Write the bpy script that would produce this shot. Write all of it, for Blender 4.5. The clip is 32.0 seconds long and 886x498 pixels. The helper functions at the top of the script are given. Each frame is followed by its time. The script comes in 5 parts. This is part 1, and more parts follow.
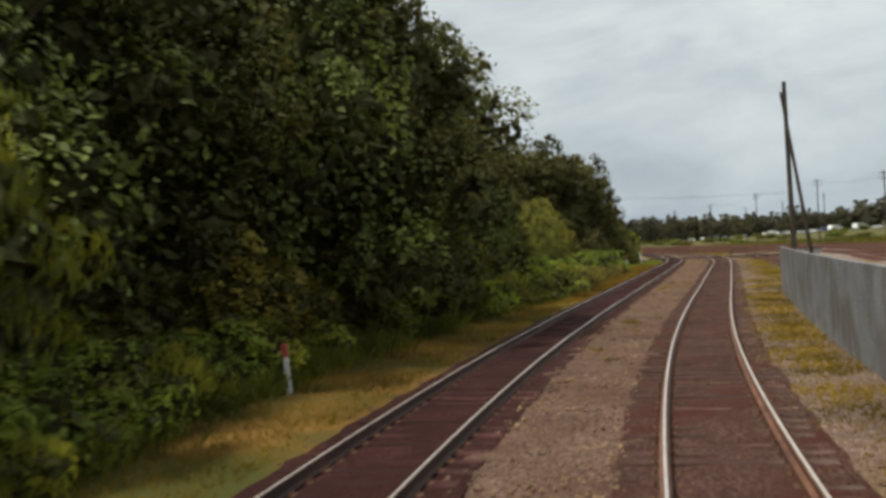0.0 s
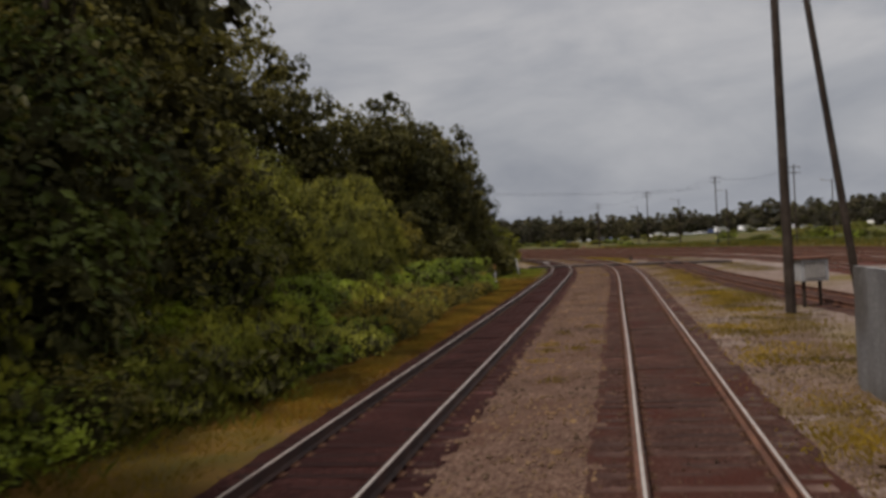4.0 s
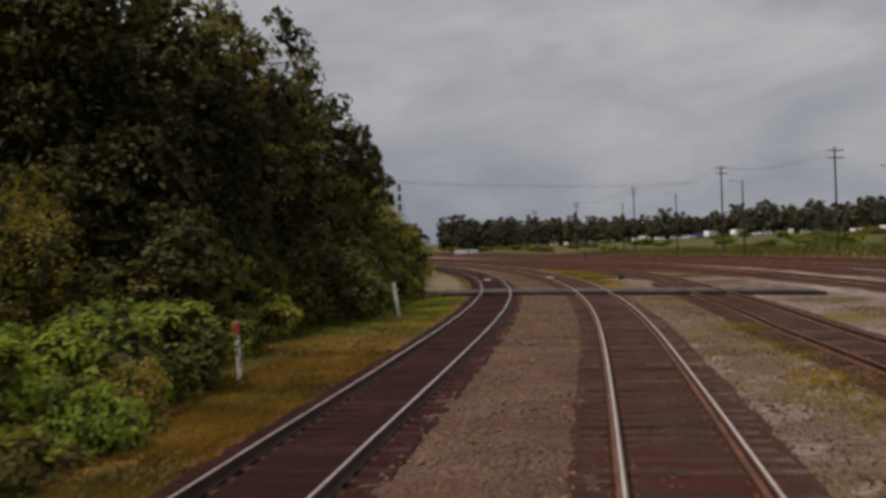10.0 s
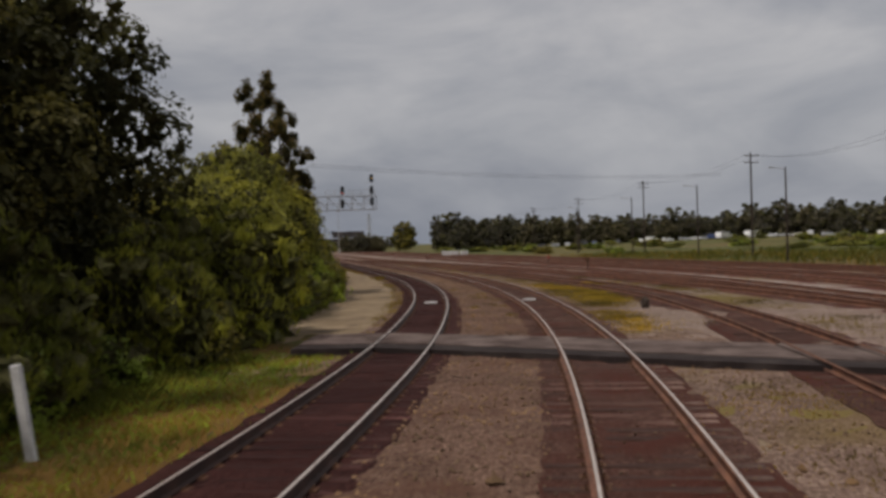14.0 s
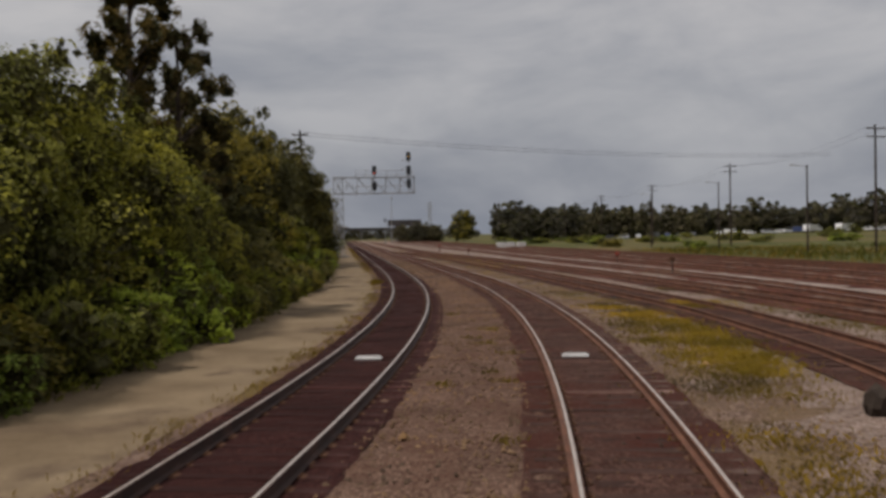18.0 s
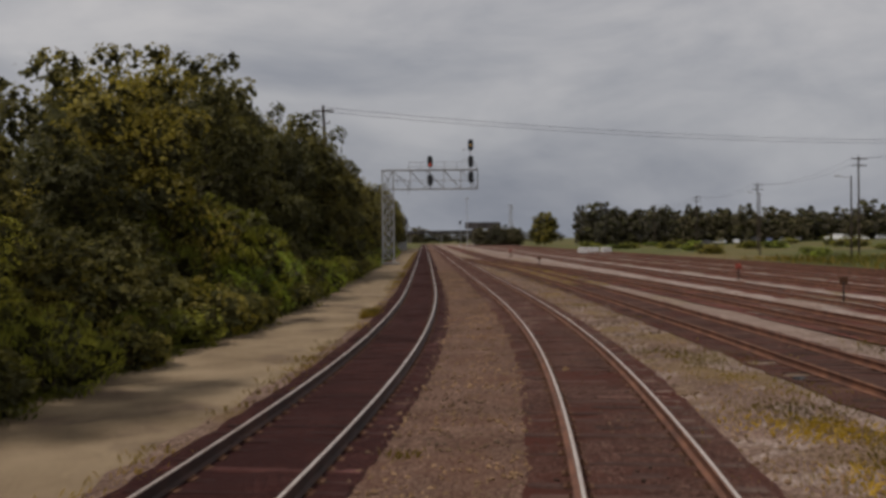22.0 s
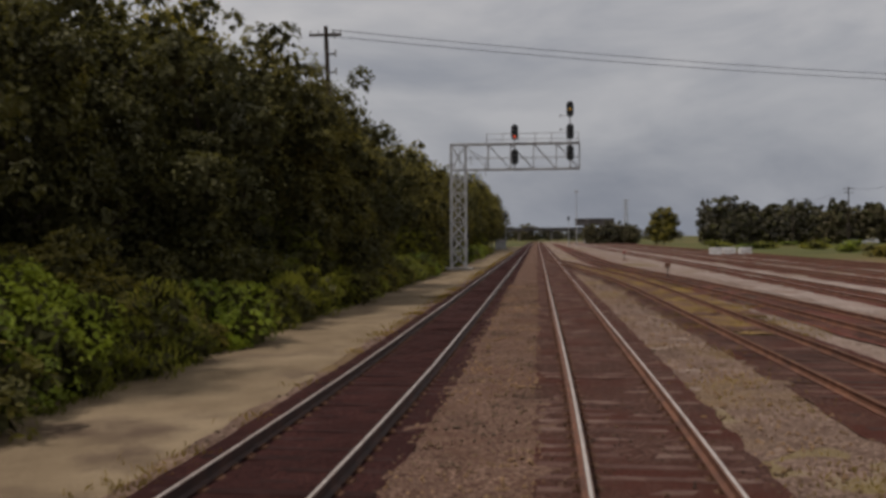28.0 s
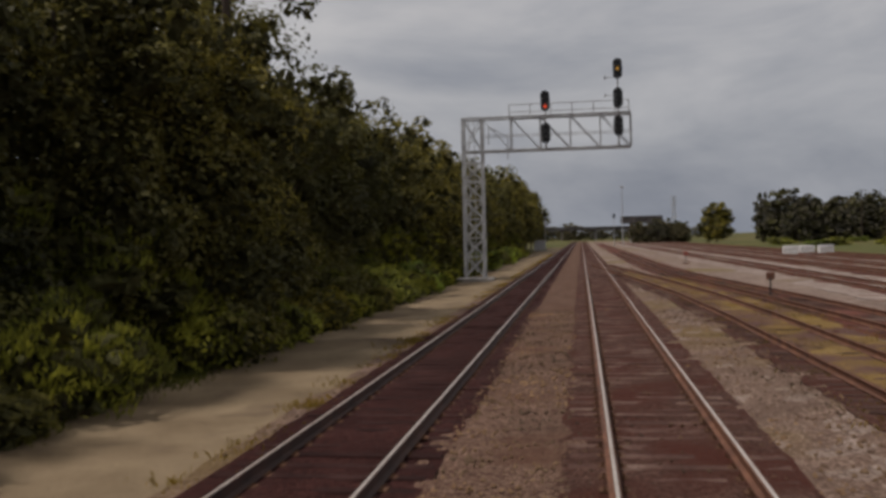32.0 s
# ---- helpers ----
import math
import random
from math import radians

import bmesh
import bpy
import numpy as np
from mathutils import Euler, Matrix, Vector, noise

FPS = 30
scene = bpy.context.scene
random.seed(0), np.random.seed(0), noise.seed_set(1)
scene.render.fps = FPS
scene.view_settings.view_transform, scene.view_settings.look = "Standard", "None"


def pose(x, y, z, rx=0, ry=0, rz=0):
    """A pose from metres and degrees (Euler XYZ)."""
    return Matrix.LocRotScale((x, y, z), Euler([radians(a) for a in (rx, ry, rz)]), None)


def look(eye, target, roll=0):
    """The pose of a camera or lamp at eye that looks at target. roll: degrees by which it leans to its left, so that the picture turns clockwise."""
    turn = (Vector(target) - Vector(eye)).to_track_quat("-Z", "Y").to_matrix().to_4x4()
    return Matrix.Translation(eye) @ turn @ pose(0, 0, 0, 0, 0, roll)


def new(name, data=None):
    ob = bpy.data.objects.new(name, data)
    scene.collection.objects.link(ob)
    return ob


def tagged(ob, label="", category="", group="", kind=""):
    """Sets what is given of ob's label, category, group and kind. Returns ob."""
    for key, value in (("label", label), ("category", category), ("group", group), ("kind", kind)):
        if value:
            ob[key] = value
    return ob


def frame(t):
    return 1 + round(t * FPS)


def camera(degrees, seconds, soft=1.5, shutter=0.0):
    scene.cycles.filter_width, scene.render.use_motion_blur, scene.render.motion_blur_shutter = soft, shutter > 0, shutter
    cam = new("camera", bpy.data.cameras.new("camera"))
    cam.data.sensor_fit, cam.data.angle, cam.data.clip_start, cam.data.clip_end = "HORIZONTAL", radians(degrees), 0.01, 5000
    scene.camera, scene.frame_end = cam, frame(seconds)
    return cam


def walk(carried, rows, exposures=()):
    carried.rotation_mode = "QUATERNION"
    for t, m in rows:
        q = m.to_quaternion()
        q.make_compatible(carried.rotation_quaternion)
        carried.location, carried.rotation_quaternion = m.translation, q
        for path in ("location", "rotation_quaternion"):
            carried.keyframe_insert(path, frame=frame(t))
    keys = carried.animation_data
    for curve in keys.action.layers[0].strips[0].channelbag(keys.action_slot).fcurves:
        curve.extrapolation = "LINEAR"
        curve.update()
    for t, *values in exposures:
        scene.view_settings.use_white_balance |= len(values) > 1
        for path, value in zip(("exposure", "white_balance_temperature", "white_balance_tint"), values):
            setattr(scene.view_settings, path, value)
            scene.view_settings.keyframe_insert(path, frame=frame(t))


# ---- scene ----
cam = camera(51.42, 32.0, 3.4, 0.4)

# seconds, eye, a point looked at, lean
ROWS = (
    (0.0, (-42.691, -173.697, 2.563), (-41.848, -153.715, 2.578), -3.20),
    (0.5, (-41.864, -170.118, 2.563), (-40.696, -150.152, 2.588), -3.21),
    (1.0, (-40.984, -166.581, 2.563), (-39.482, -146.638, 2.613), -3.21),
    (1.5, (-40.051, -163.086, 2.563), (-38.218, -143.170, 2.638), -3.21),
    (2.0, (-39.069, -159.635, 2.563), (-36.934, -139.749, 2.619), -3.19),
    (2.5, (-38.043, -156.227, 2.563), (-35.589, -136.379, 2.548), -3.13),
    (3.0, (-36.978, -152.863, 2.563), (-34.242, -133.051, 2.575), -3.04),
    (3.5, (-35.879, -149.543, 2.563), (-32.869, -129.771, 2.497), -2.97),
    (4.0, (-34.754, -146.268, 2.563), (-31.523, -126.531, 2.458), -2.91),
    (4.5, (-33.612, -143.035, 2.563), (-30.226, -123.324, 2.439), -2.70),
    (5.0, (-32.463, -139.838, 2.563), (-28.947, -120.150, 2.430), -2.50),
    (5.5, (-31.312, -136.671, 2.563), (-27.677, -117.004, 2.432), -2.31),
    (6.0, (-30.164, -133.529, 2.563), (-26.445, -113.879, 2.403), -2.17),
    (6.5, (-29.025, -130.411, 2.563), (-25.313, -110.759, 2.394), -2.08),
    (7.0, (-27.904, -127.314, 2.563), (-24.217, -107.658, 2.374), -2.02),
    (7.5, (-26.797, -124.240, 2.563), (-23.130, -104.580, 2.355), -1.98),
    (8.0, (-25.703, -121.191, 2.563), (-22.049, -101.529, 2.340), -1.94),
    (8.5, (-24.616, -118.164, 2.563), (-20.982, -98.498, 2.383), -2.03),
    (9.0, (-23.536, -115.153, 2.563), (-19.894, -95.488, 2.388), -2.07),
    (9.5, (-22.461, -112.161, 2.563), (-18.819, -92.496, 2.415), -2.10),
    (10.0, (-21.392, -109.185, 2.563), (-17.740, -89.522, 2.454), -2.10),
    (10.5, (-20.327, -106.226, 2.563), (-16.686, -86.561, 2.465), -2.10),
    (11.0, (-19.268, -103.283, 2.563), (-15.607, -83.621, 2.453), -2.10),
    (11.5, (-18.211, -100.350, 2.563), (-14.529, -80.693, 2.430), -2.08),
    (12.0, (-17.161, -97.429, 2.563), (-13.471, -77.773, 2.418), -2.07),
    (12.5, (-16.123, -94.535, 2.563), (-12.442, -74.877, 2.410), -1.96),
    (13.0, (-15.108, -91.680, 2.563), (-11.465, -72.015, 2.432), -1.86),
    (13.5, (-14.121, -88.869, 2.563), (-10.495, -69.201, 2.441), -1.77),
    (14.0, (-13.162, -86.098, 2.563), (-9.579, -66.422, 2.443), -1.70),
    (14.5, (-12.233, -83.359, 2.563), (-8.765, -63.663, 2.400), -1.63),
    (15.0, (-11.337, -80.644, 2.563), (-8.008, -60.924, 2.365), -1.56),
    (15.5, (-10.473, -77.945, 2.563), (-7.298, -58.200, 2.353), -1.48),
    (16.0, (-9.642, -75.264, 2.563), (-6.680, -55.486, 2.335), -1.38),
    (16.5, (-8.853, -72.615, 2.563), (-6.136, -52.802, 2.324), -1.28),
    (17.0, (-8.103, -69.991, 2.563), (-5.575, -50.154, 2.305), -1.17),
    (17.5, (-7.388, -67.392, 2.563), (-5.021, -47.535, 2.248), -1.08),
    (18.0, (-6.708, -64.808, 2.563), (-4.575, -44.925, 2.252), -1.01),
    (18.5, (-6.067, -62.230, 2.563), (-4.166, -42.323, 2.295), -0.95),
    (19.0, (-5.464, -59.666, 2.563), (-3.789, -39.738, 2.342), -0.91),
    (19.5, (-4.902, -57.138, 2.563), (-3.469, -37.190, 2.370), -0.87),
    (20.0, (-4.385, -54.666, 2.563), (-3.204, -34.702, 2.320), -0.83),
    (20.5, (-3.916, -52.254, 2.563), (-2.972, -32.278, 2.292), -0.78),
    (21.0, (-3.484, -49.885, 2.563), (-2.751, -29.900, 2.283), -0.73),
    (21.5, (-3.086, -47.545, 2.563), (-2.563, -27.553, 2.320), -0.67),
    (22.0, (-2.714, -45.222, 2.563), (-2.412, -25.225, 2.346), -0.61),
    (22.5, (-2.371, -42.913, 2.563), (-2.287, -22.914, 2.379), -0.54),
    (23.0, (-2.055, -40.622, 2.563), (-2.172, -20.623, 2.398), -0.46),
    (23.5, (-1.765, -38.353, 2.563), (-2.084, -18.356, 2.379), -0.37),
    (24.0, (-1.502, -36.109, 2.563), (-2.034, -16.117, 2.363), -0.29),
    (24.5, (-1.262, -33.878, 2.563), (-1.997, -13.892, 2.360), -0.29),
    (25.0, (-1.046, -31.653, 2.563), (-1.969, -11.676, 2.343), -0.29),
    (25.5, (-0.852, -29.426, 2.563), (-1.986, -9.459, 2.370), -0.30),
    (26.0, (-0.680, -27.200, 2.563), (-2.004, -7.244, 2.381), -0.31),
    (26.5, (-0.531, -24.975, 2.563), (-2.038, -5.032, 2.382), -0.33),
    (27.0, (-0.403, -22.759, 2.563), (-2.118, -2.834, 2.378), -0.34),
    (27.5, (-0.301, -20.556, 2.563), (-2.254, -0.652, 2.365), -0.35),
    (28.0, (-0.222, -18.373, 2.563), (-2.368, 1.510, 2.305), -0.35),
    (28.5, (-0.159, -16.200, 2.563), (-2.508, 3.660, 2.324), -0.45),
    (29.0, (-0.109, -14.017, 2.563), (-2.597, 5.827, 2.326), -0.55),
    (29.5, (-0.070, -11.821, 2.563), (-2.701, 8.005, 2.358), -0.64),
    (30.0, (-0.042, -9.602, 2.563), (-2.775, 10.210, 2.350), -0.74),
    (30.5, (-0.030, -7.309, 2.563), (-2.883, 12.486, 2.349), -0.88),
    (31.0, (-0.026, -4.997, 2.563), (-2.980, 14.783, 2.361), -1.03),
    (31.5, (-0.031, -2.665, 2.563), (-3.057, 17.104, 2.360), -1.17),
    (32.0, (-0.040, -0.314, 2.563), (-3.123, 19.446, 2.354), -1.32),
)
EXPOSURES = ((0.0, 0.76, 6300, 3), (1.5, 0.52, 6450, 9), (3.0, 0.2, 6500, 13), (5.0, 0.0, 6500, 14), (32.0, 0.0, 6500, 14))

def put_path():
    rows = [(t, look(eye, to, roll)) for t, eye, to, roll in ROWS]
    walk(cam, rows, EXPOSURES)


put_path()

# ---- sky and sun ----
world = bpy.data.worlds.new("overcast_sky")
scene.world = world
world.use_nodes = True
wn, wl = world.node_tree.nodes, world.node_tree.links
wn.clear()
w_out = wn.new("ShaderNodeOutputWorld")
w_bg = wn.new("ShaderNodeBackground")
w_sky = wn.new("ShaderNodeTexSky")
w_sky.sky_type = "NISHITA"
w_sky.sun_disc = False
w_sky.sun_elevation = radians(61)
w_sky.sun_rotation = radians(-115)
w_sky.air_density = 1.6
w_sky.dust_density = 3.0
w_co = wn.new("ShaderNodeTexCoord")
w_map = wn.new("ShaderNodeMapping")
w_map.inputs["Scale"].default_value = (2.4, 2.4, 6.5)
w_n = wn.new("ShaderNodeTexNoise")
w_n.inputs["Scale"].default_value = 1.6
w_n.inputs["Detail"].default_value = 7.0
w_n.inputs["Roughness"].default_value = 0.55
w_n.inputs["Distortion"].default_value = 0.35
w_r = wn.new("ShaderNodeValToRGB")
w_r.color_ramp.elements[0].position, w_r.color_ramp.elements[0].color = 0.33, (3.1, 3.24, 3.5, 1)
w_r.color_ramp.elements[1].position, w_r.color_ramp.elements[1].color = 0.66, (5.2, 5.16, 5.1, 1)
w_mix = wn.new("ShaderNodeMixRGB")
w_mix.inputs[0].default_value = 0.94
wl.new(w_co.outputs["Generated"], w_map.inputs["Vector"])
wl.new(w_map.outputs["Vector"], w_n.inputs["Vector"])
wl.new(w_n.outputs["Fac"], w_r.inputs["Fac"])
wl.new(w_sky.outputs["Color"], w_mix.inputs[1])
wl.new(w_r.outputs["Color"], w_mix.inputs[2])
w_sep = wn.new("ShaderNodeSeparateXYZ")
wl.new(w_co.outputs["Generated"], w_sep.inputs[0])
w_up = wn.new("ShaderNodeValToRGB")
w_up.color_ramp.elements[0].position, w_up.color_ramp.elements[0].color = 0.0, (0.62, 0.67, 0.74, 1)
w_up.color_ramp.elements[1].position, w_up.color_ramp.elements[1].color = 0.3, (1.06, 1.05, 1.03, 1)
wl.new(w_sep.outputs["Z"], w_up.inputs["Fac"])
w_mul = wn.new("ShaderNodeMixRGB")
w_mul.blend_type = "MULTIPLY"
w_mul.inputs[0].default_value = 1.0
wl.new(w_mix.outputs["Color"], w_mul.inputs[1])
wl.new(w_up.outputs["Color"], w_mul.inputs[2])
wl.new(w_mul.outputs["Color"], w_bg.inputs["Color"])
w_bg.inputs["Strength"].default_value = 0.1
wl.new(w_bg.outputs["Background"], w_out.inputs["Surface"])

sun = new("sun", bpy.data.lights.new("sun", "SUN"))
sun.data.energy = 2.6
sun.data.angle = radians(4)
sun.data.color = (1.0, 0.95, 0.88)
sun.matrix_world = look((0, 0, 60), (20.0, 9.2, 20))


# ---- materials ----
def material(name):
    m = bpy.data.materials.new(name)
    m.use_nodes = True
    n, l = m.node_tree.nodes, m.node_tree.links
    return m, n, l, n["Principled BSDF"]


def noise_node(n, l, scale, detail=4.0, vec=None, rough=0.55):
    t = n.new("ShaderNodeTexNoise")
    t.inputs["Scale"].default_value = scale
    t.inputs["Detail"].default_value = detail
    t.inputs["Roughness"].default_value = rough
    if vec is not None:
        l.new(vec, t.inputs["Vector"])
    return t


def ramp_node(n, l, fac, stops):
    r = n.new("ShaderNodeValToRGB")
    e = r.color_ramp.elements
    while len(e) < len(stops):
        e.new(0.5)
    for k, (pos, c) in enumerate(stops):
        e[k].position, e[k].color = pos, (*c, 1)
    l.new(fac, r.inputs["Fac"])
    return r


def mix_node(n, l, fac, a, b, kind="MIX"):
    x = n.new("ShaderNodeMixRGB")
    x.blend_type = kind
    for sock, v in ((x.inputs[0], fac), (x.inputs[1], a), (x.inputs[2], b)):
        if isinstance(v, (int, float)):
            sock.default_value = v
        elif isinstance(v, tuple):
            sock.default_value = (*v, 1)
        else:
            l.new(v, sock)
    return x


def surface(name, dark, mid, light, scale, fine=60.0, rough=0.9, bump=0.4, metal=0.0, stain=None, stain_scale=0.4, stain_at=(0.45, 0.6), dist=0.02, vary=None):
    """A rough natural surface: large patches, fine grain and relief."""
    m, n, l, b = material(name)
    co = n.new("ShaderNodeTexCoord").outputs["Object"]
    big = noise_node(n, l, scale, 6, co)
    small = noise_node(n, l, fine, 5, co, 0.7)
    c1 = ramp_node(n, l, big.outputs["Fac"], ((0.3, dark), (0.5, mid), (0.7, light)))
    c2 = ramp_node(n, l, small.outputs["Fac"], ((0.3, (0.45, 0.45, 0.45)), (0.72, (1.5, 1.5, 1.5))))
    col = mix_node(n, l, 0.8, c1.outputs["Color"], c2.outputs["Color"], "MULTIPLY").outputs["Color"]
    if stain is not None:
        s = noise_node(n, l, stain_scale, 5, co)
        f = ramp_node(n, l, s.outputs["Fac"], ((stain_at[0], (0, 0, 0)), (stain_at[1], (1, 1, 1))))
        g = mix_node(n, l, 0.7, stain, c2.outputs["Color"], "MULTIPLY")
        col = mix_node(n, l, f.outputs["Color"], col, g.outputs["Color"]).outputs["Color"]
    if vary is not None:
        obi = n.new("ShaderNodeObjectInfo")
        vc = ramp_node(n, l, obi.outputs["Random"], ((0.0, (vary[0],) * 3), (0.8, (1.0,) * 3), (1.0, (vary[1],) * 3)))
        col = mix_node(n, l, 1.0, col, vc.outputs["Color"], "MULTIPLY").outputs["Color"]
    l.new(col, b.inputs["Base Color"])
    b.inputs["Roughness"].default_value = rough
    b.inputs["Metallic"].default_value = metal
    b.inputs["Specular IOR Level"].default_value = 0.12 if rough >= 0.8 else 0.5
    bp = n.new("ShaderNodeBump")
    bp.inputs["Strength"].default_value = bump
    bp.inputs["Distance"].default_value = dist
    l.new(small.outputs["Fac"], bp.inputs["Height"])
    l.new(bp.outputs["Normal"], b.inputs["Normal"])
    return m


def gravel(name, cols, size, stain=None, stain_scale=0.35, stain_at=(0.45, 0.62)):
    """Crushed stone: cells of single colours with dark gaps between."""
    m, n, l, b = material(name)
    co = n.new("ShaderNodeTexCoord").outputs["Object"]
    v = n.new("ShaderNodeTexVoronoi")
    v.inputs["Scale"].default_value = 1 / size
    l.new(co, v.inputs["Vector"])
    one = n.new("ShaderNodeSeparateColor")
    l.new(v.outputs["Color"], one.inputs["Color"])
    c1 = ramp_node(n, l, one.outputs["Red"], ((0.0, cols[0]), (0.45, cols[1]), (1.0, cols[2])))
    gap = ramp_node(n, l, v.outputs["Distance"], ((0.3, (1, 1, 1)), (0.75, (0.45, 0.43, 0.41))))
    col = mix_node(n, l, 0.8, c1.outputs["Color"], gap.outputs["Color"], "MULTIPLY").outputs["Color"]
    big = noise_node(n, l, 0.9, 5, co)
    bigc = ramp_node(n, l, big.outputs["Fac"], ((0.3, (0.65, 0.62, 0.6)), (0.7, (1.2, 1.2, 1.2))))
    col = mix_node(n, l, 0.8, col, bigc.outputs["Color"], "MULTIPLY").outputs["Color"]
    if stain is not None:
        s = noise_node(n, l, stain_scale, 6, co)
        f = ramp_node(n, l, s.outputs["Fac"], ((stain_at[0], (0, 0, 0)), (stain_at[1], (1, 1, 1))))
        fine = noise_node(n, l, 35.0, 4, co)
        fc = ramp_node(n, l, fine.outputs["Fac"], ((0.3, (0.5, 0.5, 0.5)), (0.7, (1.4, 1.4, 1.4))))
        g = mix_node(n, l, 0.8, stain, fc.outputs["Color"], "MULTIPLY")
        col = mix_node(n, l, f.outputs["Color"], col, g.outputs["Color"]).outputs["Color"]
    l.new(col, b.inputs["Base Color"])
    b.inputs["Roughness"].default_value = 0.95
    b.inputs["Specular IOR Level"].default_value = 0.12
    bp = n.new("ShaderNodeBump")
    bp.inputs["Strength"].default_value = 0.9
    bp.inputs["Distance"].default_value = 0.03
    bp.invert = True
    l.new(v.outputs["Distance"], bp.inputs["Height"])
    l.new(bp.outputs["Normal"], b.inputs["Normal"])
    return m


def foliage(name, dark, mid, light, gloss=0.6, through_light=0.45, warm=1.0):
    """Leaves: each leaf its own green, each plant a shade of its own."""
    dark, mid, light = ((c[0] * warm, c[1], c[2]) for c in (dark, mid, light))
    m, n, l, b = material(name)
    geo = n.new("ShaderNodeNewGeometry")
    obi = n.new("ShaderNodeObjectInfo")
    co = n.new("ShaderNodeTexCoord").outputs["Object"]
    low, high = (tuple(0.6 * u + 0.4 * v for u, v in zip(mid, e)) for e in (dark, light))
    c = ramp_node(n, l, geo.outputs["Random Per Island"], ((0.0, low), (0.55, mid), (1.0, high)))
    big = noise_node(n, l, 0.42, 2, co)
    bc = ramp_node(n, l, big.outputs["Fac"], ((0.36, (0.53, 0.55, 0.54)), (0.64, (1.48, 1.44, 1.12))))
    x = mix_node(n, l, 1.0, c.outputs["Color"], bc.outputs["Color"], "MULTIPLY")
    oc = ramp_node(n, l, obi.outputs["Random"], ((0.0, (0.66, 0.7, 0.68)), (0.5, (1.0, 1.0, 0.94)), (1.0, (1.26, 1.2, 0.86))))
    y = mix_node(n, l, 1.0, x.outputs["Color"], oc.outputs["Color"], "MULTIPLY")
    l.new(y.outputs["Color"], b.inputs["Base Color"])
    b.inputs["Roughness"].default_value = gloss
    b.inputs["Specular IOR Level"].default_value = 0.3
    tr = n.new("ShaderNodeBsdfTranslucent")
    l.new(y.outputs["Color"], tr.inputs["Color"])
    mx = n.new("ShaderNodeMixShader")
    mx.inputs[0].default_value = through_light
    l.new(b.outputs["BSDF"], mx.inputs[1])
    l.new(tr.outputs["BSDF"], mx.inputs[2])
    l.new(mx.outputs["Shader"], n["Material Output"].inputs["Surface"])
    return m


M_GROUND = surface("field_grass", (0.045, 0.0525, 0.015), (0.075, 0.0788, 0.0225), (0.12, 0.105, 0.0338), 0.06, 6.0, stain=(0.128, 0.09, 0.0375), stain_scale=0.035, stain_at=(0.5, 0.62))
M_BED = gravel("rusty_ballast", ((0.046, 0.0195, 0.0138), (0.08, 0.0365, 0.027), (0.13, 0.074, 0.056)), 0.045, stain=(0.0592, 0.0189, 0.0126), stain_scale=0.5)
M_GREY = gravel("grey_ballast", ((0.0855, 0.0453, 0.0315), (0.144, 0.0835, 0.0596), (0.235, 0.152, 0.11)), 0.045, stain=(0.0949, 0.0468, 0.0299), stain_scale=0.6, stain_at=(0.5, 0.72))
M_SHOULDER = gravel("weedy_ballast", ((0.108, 0.0644, 0.0477), (0.186, 0.12, 0.09), (0.294, 0.212, 0.162)), 0.045, stain=(0.147, 0.0994, 0.0324), stain_scale=0.22, stain_at=(0.48, 0.72))
M_YARD = gravel("yard_gravel", ((0.17, 0.115, 0.09), (0.25, 0.18, 0.145), (0.36, 0.285, 0.24)), 0.06, stain=(0.15, 0.11, 0.035), stain_scale=0.08, stain_at=(0.55, 0.66))
M_YARDBED = surface("yard_track_soil", (0.0635, 0.0192, 0.0137), (0.0952, 0.0315, 0.0222), (0.138, 0.0542, 0.0393), 0.4, 25.0)
M_VERGE = surface("dry_verge_grass", (0.072, 0.042, 0.01), (0.13, 0.07, 0.0146), (0.188, 0.098, 0.0235), 0.35, 30.0, stain=(0.056, 0.054, 0.0113), stain_scale=0.25)
M_DIRT = surface("tan_dirt", (0.14, 0.1, 0.06), (0.195, 0.143, 0.088), (0.25, 0.188, 0.118), 0.5, 45.0, bump=0.25, stain=(0.0966, 0.0654, 0.044), stain_scale=0.45, stain_at=(0.54, 0.7))
M_ASPHALT = surface("worn_asphalt", (0.09, 0.064, 0.055), (0.13, 0.096, 0.083), (0.17, 0.13, 0.112), 0.8, 80.0, stain=(0.06, 0.04, 0.034), stain_scale=0.9)
M_APRON = surface("dark_band", (0.02, 0.015, 0.014), (0.03, 0.022, 0.02), (0.05, 0.04, 0.036), 1.2, 50.0)
M_TIE = surface("weathered_tie", (0.041, 0.0205, 0.0155), (0.07, 0.037, 0.029), (0.135, 0.088, 0.07), 1.3, 45.0, vary=(0.6, 1.7))
M_RUST = surface("rusty_steel", (0.07, 0.027, 0.015), (0.125, 0.05, 0.026), (0.19, 0.08, 0.042), 2.0, 60.0, rough=0.75, bump=0.1)
# Rust with shade in its colour, for west rail sides turned from the sun.
M_SHADERUST = surface("shaded_side_rust", (0.025, 0.011, 0.008), (0.045, 0.019, 0.013), (0.08, 0.034, 0.022), 2.0, 60.0, rough=0.75, bump=0.1)
M_PLATE = surface("rusty_plate", (0.05, 0.024, 0.014), (0.085, 0.042, 0.024), (0.12, 0.065, 0.04), 4.0, 60.0, rough=0.8)
M_BARK = surface("grey_bark", (0.04, 0.03, 0.024), (0.075, 0.058, 0.045), (0.12, 0.1, 0.08), 2.0, 18.0, bump=0.8)
M_POLE = surface("creosoted_pole", (0.03, 0.022, 0.017), (0.05, 0.038, 0.03), (0.08, 0.062, 0.05), 1.5, 22.0)
